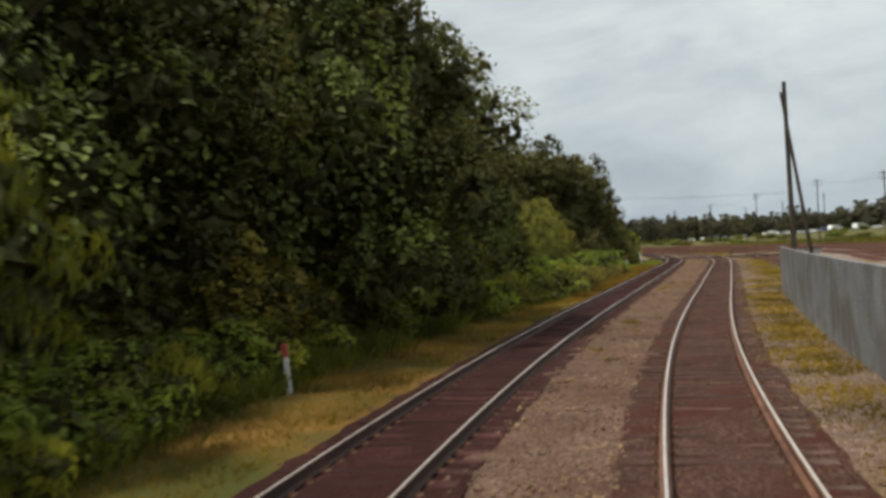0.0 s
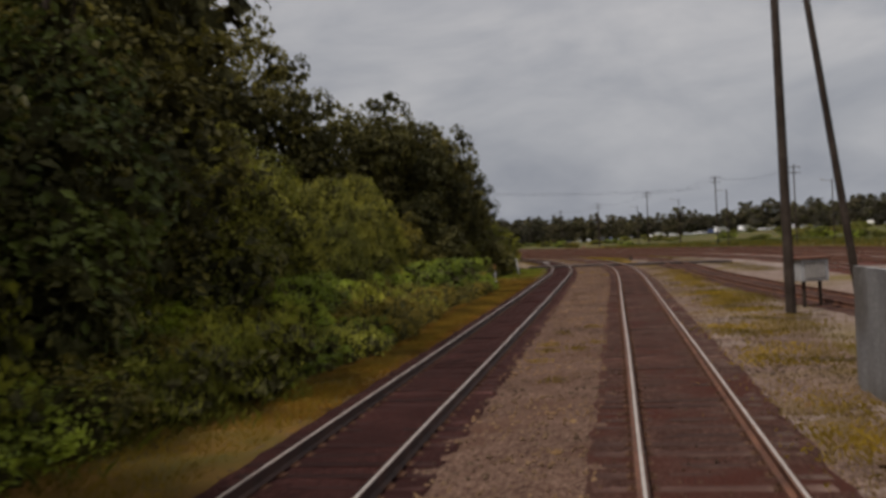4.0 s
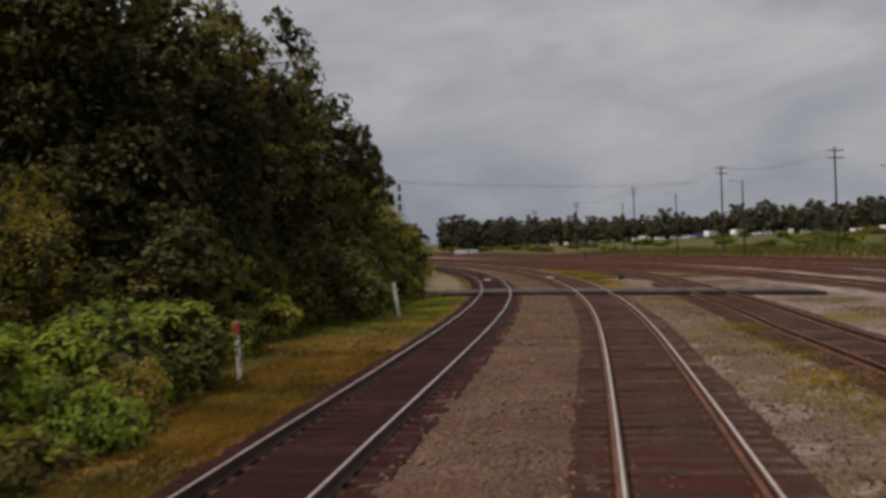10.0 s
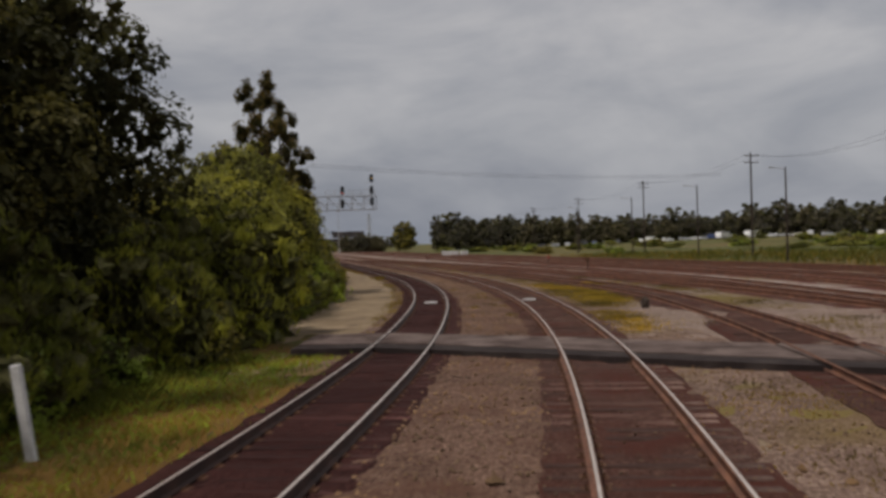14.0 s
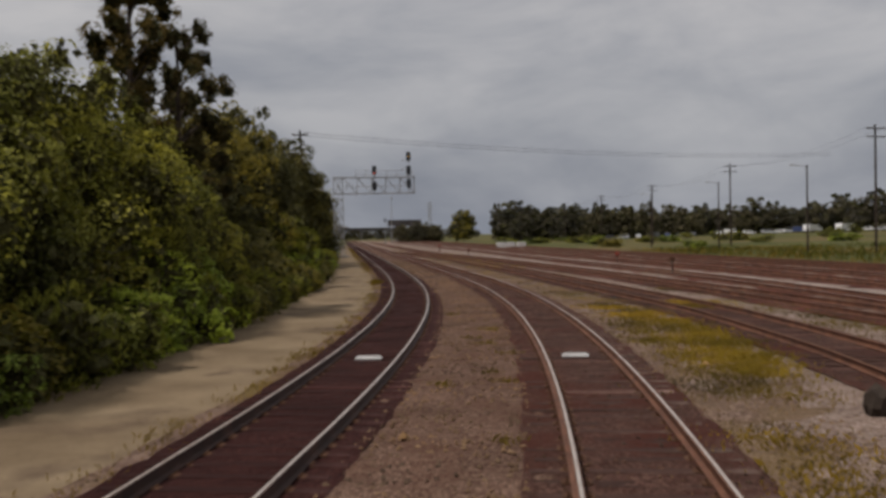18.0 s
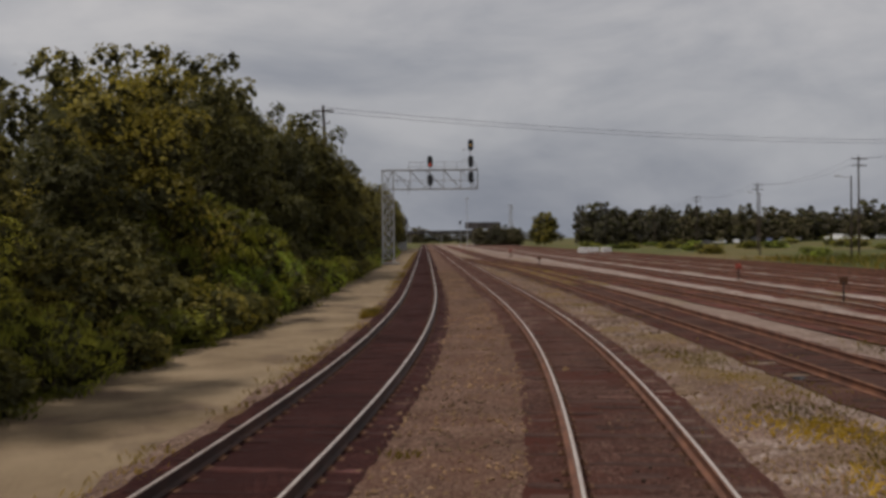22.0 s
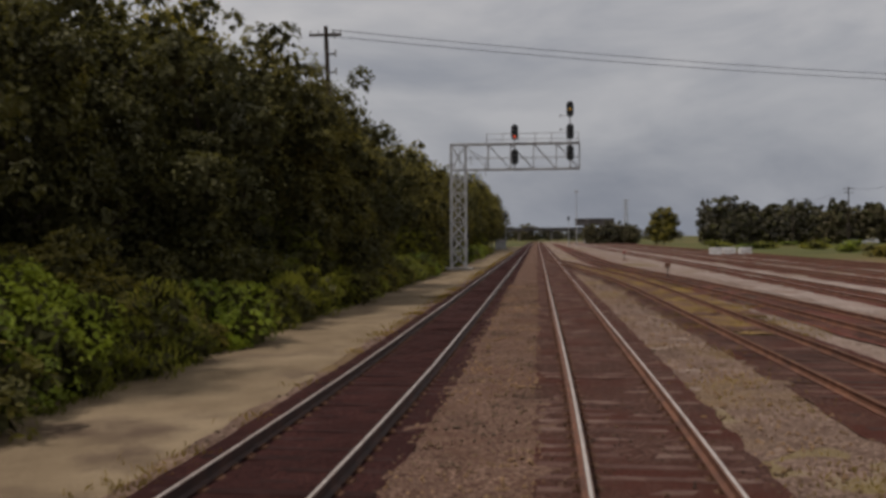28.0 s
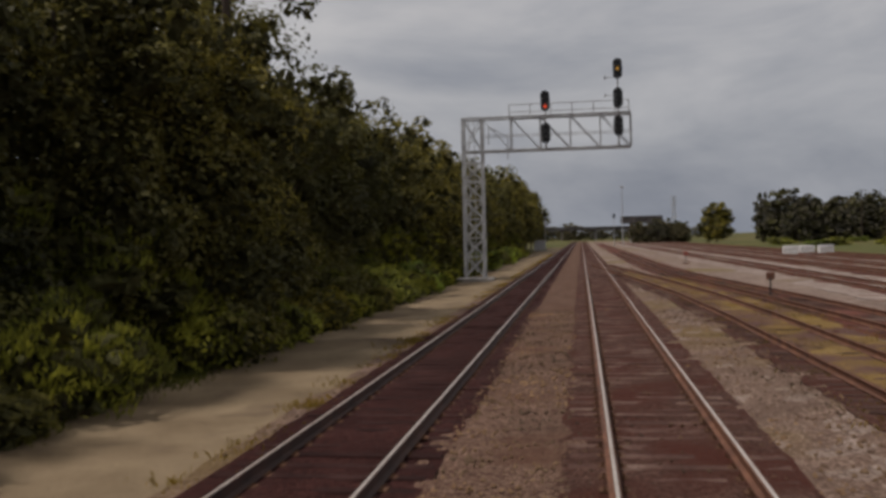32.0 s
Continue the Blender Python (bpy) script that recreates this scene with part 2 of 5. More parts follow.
M_GALV = surface("galvanised_steel", (0.24, 0.24, 0.24), (0.34, 0.34, 0.34), (0.43, 0.43, 0.43), 1.5, 30.0, rough=0.6, bump=0.05, metal=0.1)
M_BLACK = surface("black_paint", (0.008, 0.008, 0.009), (0.014, 0.014, 0.015), (0.02, 0.02, 0.021), 3.0, 40.0, rough=0.5, bump=0.05)
M_WALL = surface("grey_sheet_wall", (0.13, 0.125, 0.125), (0.17, 0.165, 0.165), (0.22, 0.215, 0.21), 0.5, 14.0, rough=0.75, bump=0.08, stain=(0.11, 0.1, 0.09), stain_scale=0.7)
M_WHITE = surface("weathered_white_paint", (0.4, 0.39, 0.37), (0.55, 0.54, 0.52), (0.68, 0.67, 0.65), 2.0, 40.0, rough=0.6, bump=0.05)
M_RED = surface("faded_red_paint", (0.2, 0.03, 0.02), (0.3, 0.05, 0.03), (0.38, 0.08, 0.05), 4.0, 40.0, rough=0.6, bump=0.05)
M_CONC = surface("old_concrete", (0.18, 0.165, 0.15), (0.27, 0.25, 0.23), (0.36, 0.34, 0.31), 1.5, 35.0, bump=0.2)
M_PALE = gravel("pale_gravel", ((0.24, 0.185, 0.155), (0.33, 0.265, 0.23), (0.43, 0.36, 0.32)), 0.07, stain=(0.16, 0.1, 0.075), stain_scale=0.5, stain_at=(0.5, 0.66))
M_DARKCONC = surface("dark_concrete", (0.05, 0.045, 0.045), (0.08, 0.073, 0.072), (0.12, 0.11, 0.105), 0.5, 10.0)
M_OCHRE = surface("ochre_weeds", (0.085, 0.052, 0.0207), (0.17, 0.104, 0.0322), (0.23, 0.152, 0.0575), 0.6, 30.0, stain=(0.0935, 0.048, 0.0403), stain_scale=0.5, stain_at=(0.44, 0.6))
M_LEAF = foliage("tree_leaves", (0.0715, 0.0616, 0.0235), (0.139, 0.123, 0.0373), (0.239, 0.208, 0.0588), warm=1)
M_DEEP = foliage("deep_green_leaves", (0.062, 0.08, 0.028), (0.125, 0.162, 0.044), (0.226, 0.29, 0.069), warm=1.1)
# Inner blades: the gloom between leaves, put into a darker leaf colour.
M_INNERSHADE = surface("inner_tree_shade", (0.035, 0.034, 0.014), (0.065, 0.062, 0.024), (0.1, 0.095, 0.035), 0.9, 9.0, bump=1.0, dist=0.15)
M_UNDERSHADE = surface("inner_shrub_shade", (0.055, 0.052, 0.022), (0.095, 0.09, 0.034), (0.14, 0.135, 0.048), 0.9, 9.0, bump=1.0, dist=0.15)
M_LEAF2 = foliage("olive_leaves", (0.0955, 0.0788, 0.0208), (0.184, 0.159, 0.0356), (0.323, 0.273, 0.0624), warm=1)
# Tree leaves with the dimness of backlit crowns put into their colour.
M_SHADELEAF = foliage("shade_dark_leaves", (0.047, 0.046, 0.0185), (0.077, 0.074, 0.028), (0.122, 0.115, 0.041))
# Golden-olive leaves, lightened in colour so the thickets look sunlit.
M_SUNGOLD = foliage("sunlit_golden_leaves", (0.145, 0.14, 0.028), (0.265, 0.26, 0.048), (0.41, 0.39, 0.075))
M_BUSH = foliage("bush_leaves", (0.115, 0.116, 0.0259), (0.238, 0.262, 0.0463), (0.425, 0.427, 0.0831), warm=1.06)
M_VINE = foliage("vine_leaves", (0.0907, 0.131, 0.021), (0.188, 0.278, 0.0392), (0.321, 0.402, 0.0653), warm=1.15)
# Fresh green; its extra lightness stands in for sun on the bushes.
M_VIVID = foliage("fresh_green_lit_leaves", (0.17, 0.21, 0.034), (0.3, 0.37, 0.055), (0.42, 0.48, 0.085))
M_BROWNVINE = foliage("brown_vine_leaves", (0.09, 0.076, 0.02), (0.18, 0.155, 0.035), (0.29, 0.255, 0.055), warm=1.08)
M_PINE = foliage("pine_needles", (0.056, 0.0462, 0.0196), (0.098, 0.0812, 0.0308), (0.168, 0.14, 0.0504), warm=1.1)
M_BLADE = foliage("grass_blades", (0.1, 0.085, 0.014), (0.19, 0.145, 0.028), (0.29, 0.21, 0.055), 0.7, 0.6, warm=1.08)
M_STRAW = foliage("ochre_grass", (0.16, 0.085, 0.016), (0.25, 0.135, 0.024), (0.34, 0.195, 0.04), 0.7, 0.5)
M_YELLOW = foliage("yellow_weed_leaves", (0.24, 0.155, 0.022), (0.37, 0.245, 0.034), (0.5, 0.345, 0.055), 0.7, 0.5)
M_GREENBLADE = foliage("green_grass", (0.05, 0.055, 0.012), (0.1, 0.11, 0.02), (0.17, 0.16, 0.035), 0.7, 0.6)
M_STONE_RED = foliage("rusty_stones", (0.041, 0.0194, 0.0141), (0.0697, 0.037, 0.0282), (0.123, 0.0836, 0.066), 0.9, 0.0)
M_BED_WEST = gravel("oily_ballast", ((0.0279, 0.0081, 0.00678), (0.0464, 0.0149, 0.0123), (0.0735, 0.0275, 0.0231)), 0.045, stain=(0.0264, 0.0081, 0.00678), stain_scale=0.5)
M_TIE_WEST = surface("oily_tie", (0.021, 0.00758, 0.00618), (0.035, 0.0131, 0.011), (0.0663, 0.0295, 0.0254), 1.3, 45.0, vary=(0.6, 1.9))
M_STONE = foliage("ballast_stones", (0.0856, 0.0488, 0.0338), (0.148, 0.0905, 0.0638), (0.243, 0.166, 0.1235), 0.9, 0.0)
# Distant haze is mixed into this leaf colour as grey.
M_HAZELEAF = foliage("hazed_far_leaves", (0.084, 0.074, 0.062), (0.098, 0.087, 0.072), (0.118, 0.104, 0.085), 0.8, 0.2)


def rail_steel():
    m, n, l, b = material("worn_rail_head")
    co = n.new("ShaderNodeTexCoord").outputs["Object"]
    s = noise_node(n, l, 2.5, 5, co)
    c = ramp_node(n, l, s.outputs["Fac"], ((0.3, (0.42, 0.36, 0.31)), (0.7, (0.62, 0.56, 0.5))))
    l.new(c.outputs["Color"], b.inputs["Base Color"])
    b.inputs["Metallic"].default_value = 0.55
    b.inputs["Roughness"].default_value = 0.38
    return m


M_RAIL = rail_steel()


# ---- alignment: station along the eastern track, offset to its right ----
ALIGN = ((-80, -8.56), (-40, -9.31), (0, -12.68), (14.4, -16.45), (28.4, -19.24), (42, -20.06), (55.2, -19.76), (67.9, -19.88), (80.3, -19.85), (92.4, -19.12), (103.9, -16.83), (114.8, -14.32), (125.1, -11.62), (134.8, -8.99), (144.1, -6.52), (153.1, -4.03), (162, -1.70), (171, -0.42), (180.3, 0.31), (2000, 0.24))
_st = np.arange(-80, 1500.01, 0.5)
_hd = np.radians(np.interp(_st, [a for a, _ in ALIGN], [a for _, a in ALIGN]))
_hd = np.convolve(np.pad(_hd, 8, mode="edge"), np.ones(17) / 17, "valid")
_dx, _dy = -np.sin(_hd) * 0.5, np.cos(_hd) * 0.5
_x = np.concatenate([[0], np.cumsum((_dx[1:] + _dx[:-1]) / 2)])
_y = np.concatenate([[0], np.cumsum((_dy[1:] + _dy[:-1]) / 2)])
_k = int(np.argmin(abs(_st - 180.5)))
_x, _y = _x - _x[_k] + 1.01, _y - _y[_k] + 0.21


def at(s, off=0.0, z=0.0):
    """The place at station s, off metres to the right, at height z."""
    h = np.interp(s, _st, _hd)
    return Vector((np.interp(s, _st, _x) + math.cos(h) * off, np.interp(s, _st, _y) + math.sin(h) * off, z))


def heading(s):
    return math.degrees(np.interp(s, _st, _hd))


def spot(s, off=0.0, z=0.0, turn=0.0):
    """A pose at station s, turned with the line."""
    v = at(s, off, z)
    return pose(v.x, v.y, v.z, 0, 0, heading(s) + turn)


def table(rows):
    a, b = [r[0] for r in rows], [r[1] for r in rows]
    return lambda s: float(np.interp(s, a, b))


OFF_R = table(((0, 0.0),))
OFF_L = table(((-80, -4.28), (0, -4.31), (28, -4.35), (42, -4.47), (55, -4.55), (68, -4.61), (80, -4.75), (92, -4.80), (104, -4.77), (115, -4.72), (125, -4.72), (135, -4.61), (144, -4.53), (153, -4.45), (162, -4.37), (171, -4.27), (180, -4.17), (195, -4.11), (230, -4.06)))
OFF_A = table(((20, 15.0), (45, 9.5), (60, 7.2), (74, 5.9), (85, 5.1), (94, 4.8), (109, 5.0), (121, 5.6), (135, 6.0), (145, 5.8), (155, 5.1), (165, 4.75), (180, 4.6), (195, 4.45), (210, 4.3), (222, 3.9), (240, 2.6), (262, 0.7), (275, 0.0)))
OFF_B = table(((90, 15.5), (110, 13.5), (130, 11.6), (150, 9.9), (165, 9.0), (188, 8.5), (204, 7.9), (218, 7.2), (240, 5.6), (262, 5.0), (300, 5.0)))


# ---- mesh tools ----
def mesh_object(name, verts, faces, mat, parent=None, label="", smooth=False):
    me = bpy.data.meshes.new(name)
    me.from_pydata([tuple(v) for v in verts], [], faces)
    for m in (mat if isinstance(mat, (list, tuple)) else (mat,)):
        me.materials.append(m)
    if smooth:
        me.polygons.foreach_set("use_smooth", [True] * len(me.polygons))
    ob = new(name, me)
    if parent is not None:
        ob.parent = parent
    if label:
        ob["label"] = label
    return ob


def part(name, bm, mat, parent=None, label="", smooth=False):
    me = bpy.data.meshes.new(name)
    bm.to_mesh(me)
    bm.free()
    for m in (mat if isinstance(mat, (list, tuple)) else (mat,)):
        me.materials.append(m)
    if smooth:
        me.polygons.foreach_set("use_smooth", [True] * len(me.polygons))
    ob = new(name, me)
    if parent is not None:
        ob.parent = parent
    if label:
        ob["label"] = label
    return ob


def box_bm(sx, sy, sz, m=None, bevel=0.0, bm=None):
    """A box of that size, centred, placed by m."""
    b = bmesh.new()
    bmesh.ops.create_cube(b, size=1.0, matrix=Matrix.Diagonal((sx, sy, sz, 1)))
    if bevel:
        bmesh.ops.bevel(b, geom=b.edges[:], offset=bevel, segments=1, affect="EDGES")
    if m is not None:
        bmesh.ops.transform(b, matrix=m, verts=b.verts[:])
    if bm is None:
        return b
    me = bpy.data.meshes.new("join")
    b.to_mesh(me)
    b.free()
    bm.from_mesh(me)
    bpy.data.meshes.remove(me)
    return bm


def tube_bm(p0, p1, r0, r1=None, n=8, bm=None):
    """A tapered rod from p0 to p1."""
    r1 = r0 if r1 is None else r1
    bm = bm or bmesh.new()
    a, b = Vector(p0), Vector(p1)
    q = (b - a).to_track_quat("Z", "Y").to_matrix()
    rings = []
    for c, r in ((a, r0), (b, r1)):
        rings.append([bm.verts.new(c + q @ Vector((math.cos(2 * math.pi * k / n) * r, math.sin(2 * math.pi * k / n) * r, 0))) for k in range(n)])
    for k in range(n):
        bm.faces.new((rings[0][k], rings[0][(k + 1) % n], rings[1][(k + 1) % n], rings[1][k]))
    bm.faces.new(rings[0][::-1])
    bm.faces.new(rings[1])
    return bm


def empty(name, m=None):
    ob = new(name)
    ob.empty_display_size = 0.2
    if m is not None:
        ob.matrix_basis = m
    return ob


def strip(name, s0, s1, left, right, z, mat, step=1.0, across=4, edge=0.12, bumpy=0.015, label="", category="", crown=0.0, seed=1):
    """A sheet along the line between two offsets, with uneven edges and a slight roll."""
    rnd = np.random.RandomState(seed)
    ss = np.arange(s0, s1 + step * 0.5, step)
    le, re = rnd.randn(len(ss)) * edge * 0.3, rnd.randn(len(ss)) * edge * 0.3
    verts, faces = [], []
    for i, s in enumerate(ss):
        a, b = left(s) + le[i], right(s) + re[i]
        for j in range(across + 1):
            u = j / across
            inner = 1 if 0 < j < across else 0
            verts.append(at(s, a + (b - a) * u, z + crown * 4 * u * (1 - u) + inner * rnd.randn() * bumpy))
    w = across + 1
    for i in range(len(ss) - 1):
        for j in range(across):
            k = i * w + j
            faces.append((k, k + 1, k + 1 + w, k + w))
    ob = mesh_object(name, verts, faces, mat, smooth=True)
    return tagged(ob, label, category, "", "structure")


# ---- ground and track beds ----
def rise(x, y):
    """Height of the ground: flat along the line, a low bank up to the road beyond the yard."""
    d = x - float(np.interp(y, _y, _x)) - 42
    u = min(max(d / 190, 0), 1)
    return -0.42 + 2.5 * u * u * (3 - 2 * u)


def flat_ground():
    bm = bmesh.new()
    xs = [-2500, -900, -400, -200, -100, -50, -20, 0] + [20 * k for k in range(1, 25)] + [600, 900, 1500, 2500]
    ys = [-1500, -600, -300] + [-250 + 25 * k for k in range(34)] + [700, 1000, 1800, 3000]
    grid = [[bm.verts.new((x, y, rise(x, y))) for x in xs] for y in ys]
    for i in range(len(ys) - 1):
        for j in range(len(xs) - 1):
            bm.faces.new((grid[i][j], grid[i][j + 1], grid[i + 1][j + 1], grid[i + 1][j]))
    return tagged(part("ground", bm, M_GROUND, smooth=True), "grassy ground rising gently to a far bank", "ground", "", "structure")


flat_ground()
C = lambda v: (lambda s: v)
strip("yard_ground", 20, 620, lambda s: 1.2, table(((20, 8), (50, 14), (90, 26), (130, 31), (260, 33), (320, 30), (620, 24))), -0.212, M_YARD, 4.0, 10, 0.3, 0.02, "pale gravel of the rail yard with weeds", "ground", seed=3)
strip("shoulder", -60, 260, C(1.0), table(((-60, 3.3), (40, 3.4), (60, 4.4), (80, 3.8), (260, 3.2))), -0.2, M_SHOULDER, 0.5, 5, 0.2, 0.02, "gravel shoulder with yellow weeds beside the track", "ground", seed=4)
strip("ballast_between", -60, 640, lambda s: OFF_L(s) + 1.0, C(-1.05), -0.19, M_GREY, 0.35, 5, 0.12, 0.018, "grey ballast between the two main tracks", "ballast", seed=5)
strip("verge", -60, 122, table(((-60, -11.0), (122, -10.5))), lambda s: OFF_L(s) - 1.0, -0.26, M_VERGE, 1.0, 6, 0.2, 0.03, "yellowing grass verge beside the track", "grass verge", seed=6)
strip("dirt_path", 112, 420, table(((112, -8.6), (118, -9.6), (126, -10.5), (145, -11.0), (165, -10.0), (420, -9.6))), table(((112, -7.2), (118, -6.6), (128, -6.3), (150, -6.1), (180, -5.75), (420, -5.6))), -0.27, M_DIRT, 1.0, 8, 0.15, 0.02, "tan dirt service path beside the tracks", "path", seed=7)
strip("path_edge_left", 112, 420, table(((112, -7.3), (118, -6.75), (128, -6.45), (150, -6.25), (180, -5.9), (420, -5.75))), lambda s: OFF_L(s) - 1.0, -0.235, M_SHOULDER, 0.7, 3, 0.16, 0.02, "gravel edge between the path and the track", "ballast", seed=8)
strip("track_bed_east", -60, 640, C(-1.36), C(1.38), -0.179, M_BED, 0.45, 6, 0.1, 0.013, "rust-brown ballast under the main track", "ballast", seed=9)
strip("track_bed_west", -60, 640, lambda s: OFF_L(s) - 1.36, lambda s: OFF_L(s) + 1.32, -0.179, M_BED_WEST, 0.45, 6, 0.1, 0.013, "dark rust-brown ballast under the main track", "ballast", seed=10)
strip("yard_bed_near", 22, 268, lambda s: OFF_A(s) - 1.55, lambda s: OFF_A(s) + 1.5, -0.185, M_BED, 0.6, 4, 0.16, 0.015, "brown ballast under the nearest yard track", "ballast", seed=11)
strip("yard_bed_second", 92, 520, lambda s: OFF_B(s) - 1.5, lambda s: OFF_B(s) + 1.6, -0.19, M_YARDBED, 2.0, 4, 0.15, 0.015, "brown soil under a yard track", "ballast", seed=12)
YARD_LINES = ((12.9, 110), (17.6, 105), (21.6, 110), (25.6, 120), (29.0, 130))
for k, (d, s0) in enumerate(YARD_LINES):
    strip("yard_bed_far", s0 - 60, 560, C(d - 1.45), C(d + 1.45), -0.2, M_YARDBED, 4.0, 3, 0.2, 0.015, "brown soil under a far yard track", "ballast", seed=20 + k)

strip("weedy_bed", 188, 250, lambda s: OFF_A(s) - 0.66, lambda s: OFF_A(s) + 0.66, -0.162, M_OCHRE, 0.6, 4, 0.1, 0.015, "ochre weeds grown over the yard track bed", "weeds", seed=14)
strip("weedy_edge", 194, 244, lambda s: OFF_A(s) + 0.86, lambda s: OFF_A(s) + 1.9, -0.168, M_OCHRE, 0.6, 4, 0.2, 0.015, "ochre weeds beside the yard track", "weeds", seed=15)


# ---- rails and ties ----
RAIL_PROFILE = ((-0.07, -0.168), (-0.07, -0.155), (-0.012, -0.135), (-0.012, -0.045), (-0.036, -0.032), (-0.036, -0.008), (-0.018, 0.0),
                (0.022, 0.0), (0.036, -0.008), (0.036, -0.032), (0.012, -0.045), (0.012, -0.135), (0.07, -0.155), (0.07, -0.168))


def rail(parent, off, s0, s1, step=1.0, top=M_RAIL, z=0.0, web=M_RUST):
    ss = np.arange(s0, s1 + step * 0.5, step)
    verts, faces, n = [], [], len(RAIL_PROFILE)
    for s in ss:
        verts += [at(s, off(s) + a, z + b) for a, b in RAIL_PROFILE]
    for i in range(len(ss) - 1):
        for j in range(n - 1):
            k = i * n + j
            faces.append((k, k + n, k + n + 1, k + 1))
    ob = mesh_object("rail", verts, faces, (web, top), parent)
    shiny = [1 if (f % (n - 1)) == 6 else 0 for f in range(len(faces))]
    ob.data.polygons.foreach_set("material_index", shiny)
    return ob


def tie_mesh(seed, mat, lx=2.55, w=0.23, h=0.17):
    rnd = random.Random(seed)
    bm = bmesh.new()
    bmesh.ops.create_cube(bm, size=1.0, matrix=Matrix.Diagonal((lx + rnd.uniform(-0.06, 0.06), w + rnd.uniform(-0.02, 0.02), h, 1)))
    bmesh.ops.bevel(bm, geom=bm.edges[:], offset=0.02, segments=1, affect="EDGES")
    for v in bm.verts:
        v.co += Vector((rnd.uniform(-1, 1) * 0.012, rnd.uniform(-1, 1) * 0.012, rnd.uniform(-1, 1) * 0.008))
    me = bpy.data.meshes.new("tie")
    bm.to_mesh(me)
    bm.free()
    me.materials.append(mat)
    return me


TIES = [tie_mesh(k, M_TIE) for k in range(6)]
TIES_WEST = [tie_mesh(k, M_TIE_WEST) for k in range(6)]


def plate_mesh():
    bm = box_bm(0.34, 0.19, 0.022, None, 0.006)
    for dx in (-0.11, 0.11):
        for dy in (-0.06, 0.06):
            box_bm(0.035, 0.03, 0.03, Matrix.Translation((dx, dy, 0.02)), 0, bm)
    me = bpy.data.meshes.new("tie_plate")
    bm.to_mesh(me)
    bm.free()
    me.materials.append(M_PLATE)
    return me


PLATE = plate_mesh()


def track(label, off, s0, s1, near0, near1, group, step=0.53, shiny=M_RAIL, seed=1, joined_to=None, plates=True, kinds=TIES):
    """A track: two rails, its near ties as single pieces and the rest joined."""
    rnd = random.Random(seed)
    root = tagged(empty("railway_track"), label, "railway track", group)
    for side in (-0.752, 0.752):
        rail(root, lambda s, d=side: off(s) + d, s0, s1, 1.0, shiny, web=M_SHADERUST if kinds is TIES_WEST else M_RUST)
    verts, faces, count = [], [], 0
    pv, pf = [], []
    s = s0
    while s < (joined_to or s1):
        z = -0.262 + rnd.uniform(-0.008, 0.012)
        turn, shift = rnd.uniform(-1.6, 1.6), rnd.uniform(-0.06, 0.06)
        m = spot(s, off(s) + shift, z, turn)
        me = kinds[rnd.randrange(6)]
        if near0 <= s < near1 and count < 300:
            ob = new("tie", me)
            ob.parent = root
            ob.matrix_basis = m
            count += 1
        else:
            k = len(verts)
            verts += [m @ v.co for v in me.vertices]
            faces += [tuple(k + i for i in f.vertices) for f in me.polygons]
        if plates and s < 240:
            for side in (-0.752, 0.752):
                pm = spot(s, off(s) + side, -0.172, 0)
                k = len(pv)
                pv += [pm @ v.co for v in PLATE.vertices]
                pf += [tuple(k + i for i in f.vertices) for f in PLATE.polygons]
        s += step + rnd.uniform(-0.03, 0.03)
    if verts:
        tagged(mesh_object("far_tie", verts, faces, kinds[0].materials[0], root, "far row of old wooden ties"), kind="stuff")
    if pv:
        tagged(mesh_object("tie_plate", pv, pf, M_PLATE, root, "rusty tie plates with spikes"), kind="stuff")
    return root


track("main railway track with worn steel rails on old wooden ties", OFF_R, -20, 640, 3, 165, "main tracks", seed=1, joined_to=330)
track("main railway track with dark ties beside the dirt path", OFF_L, -20, 640, 3, 165, "main tracks", seed=2, joined_to=330, kinds=TIES_WEST)
track("rusty yard track curving away over brown ballast", OFF_A, 24, 264, 60, 220, "yard tracks", seed=3, shiny=M_PLATE, plates=False)
track("rusty yard track half buried in soil", OFF_B, 95, 520, 150, 260, "yard tracks", seed=4, shiny=M_PLATE, joined_to=330, plates=False)
for k, (d, s0) in enumerate(YARD_LINES):
    track("far yard track with pale worn rails", C(d), s0 - 55, 560, 0, 0, "yard tracks", seed=5 + k, shiny=M_RAIL if k in (0, 2) else M_RUST, joined_to=s0 - 54.9, plates=False)
for k, d in enumerate((10.9, 15.3, 19.6, 23.6)):
    strip("gravel_strip", 95, 560, C(d - 0.8), C(d + 0.8), -0.195, M_PALE, 1.2, 2, 0.9, 0.012, "pale gravel strip between yard tracks", "gravel", seed=40 + k)


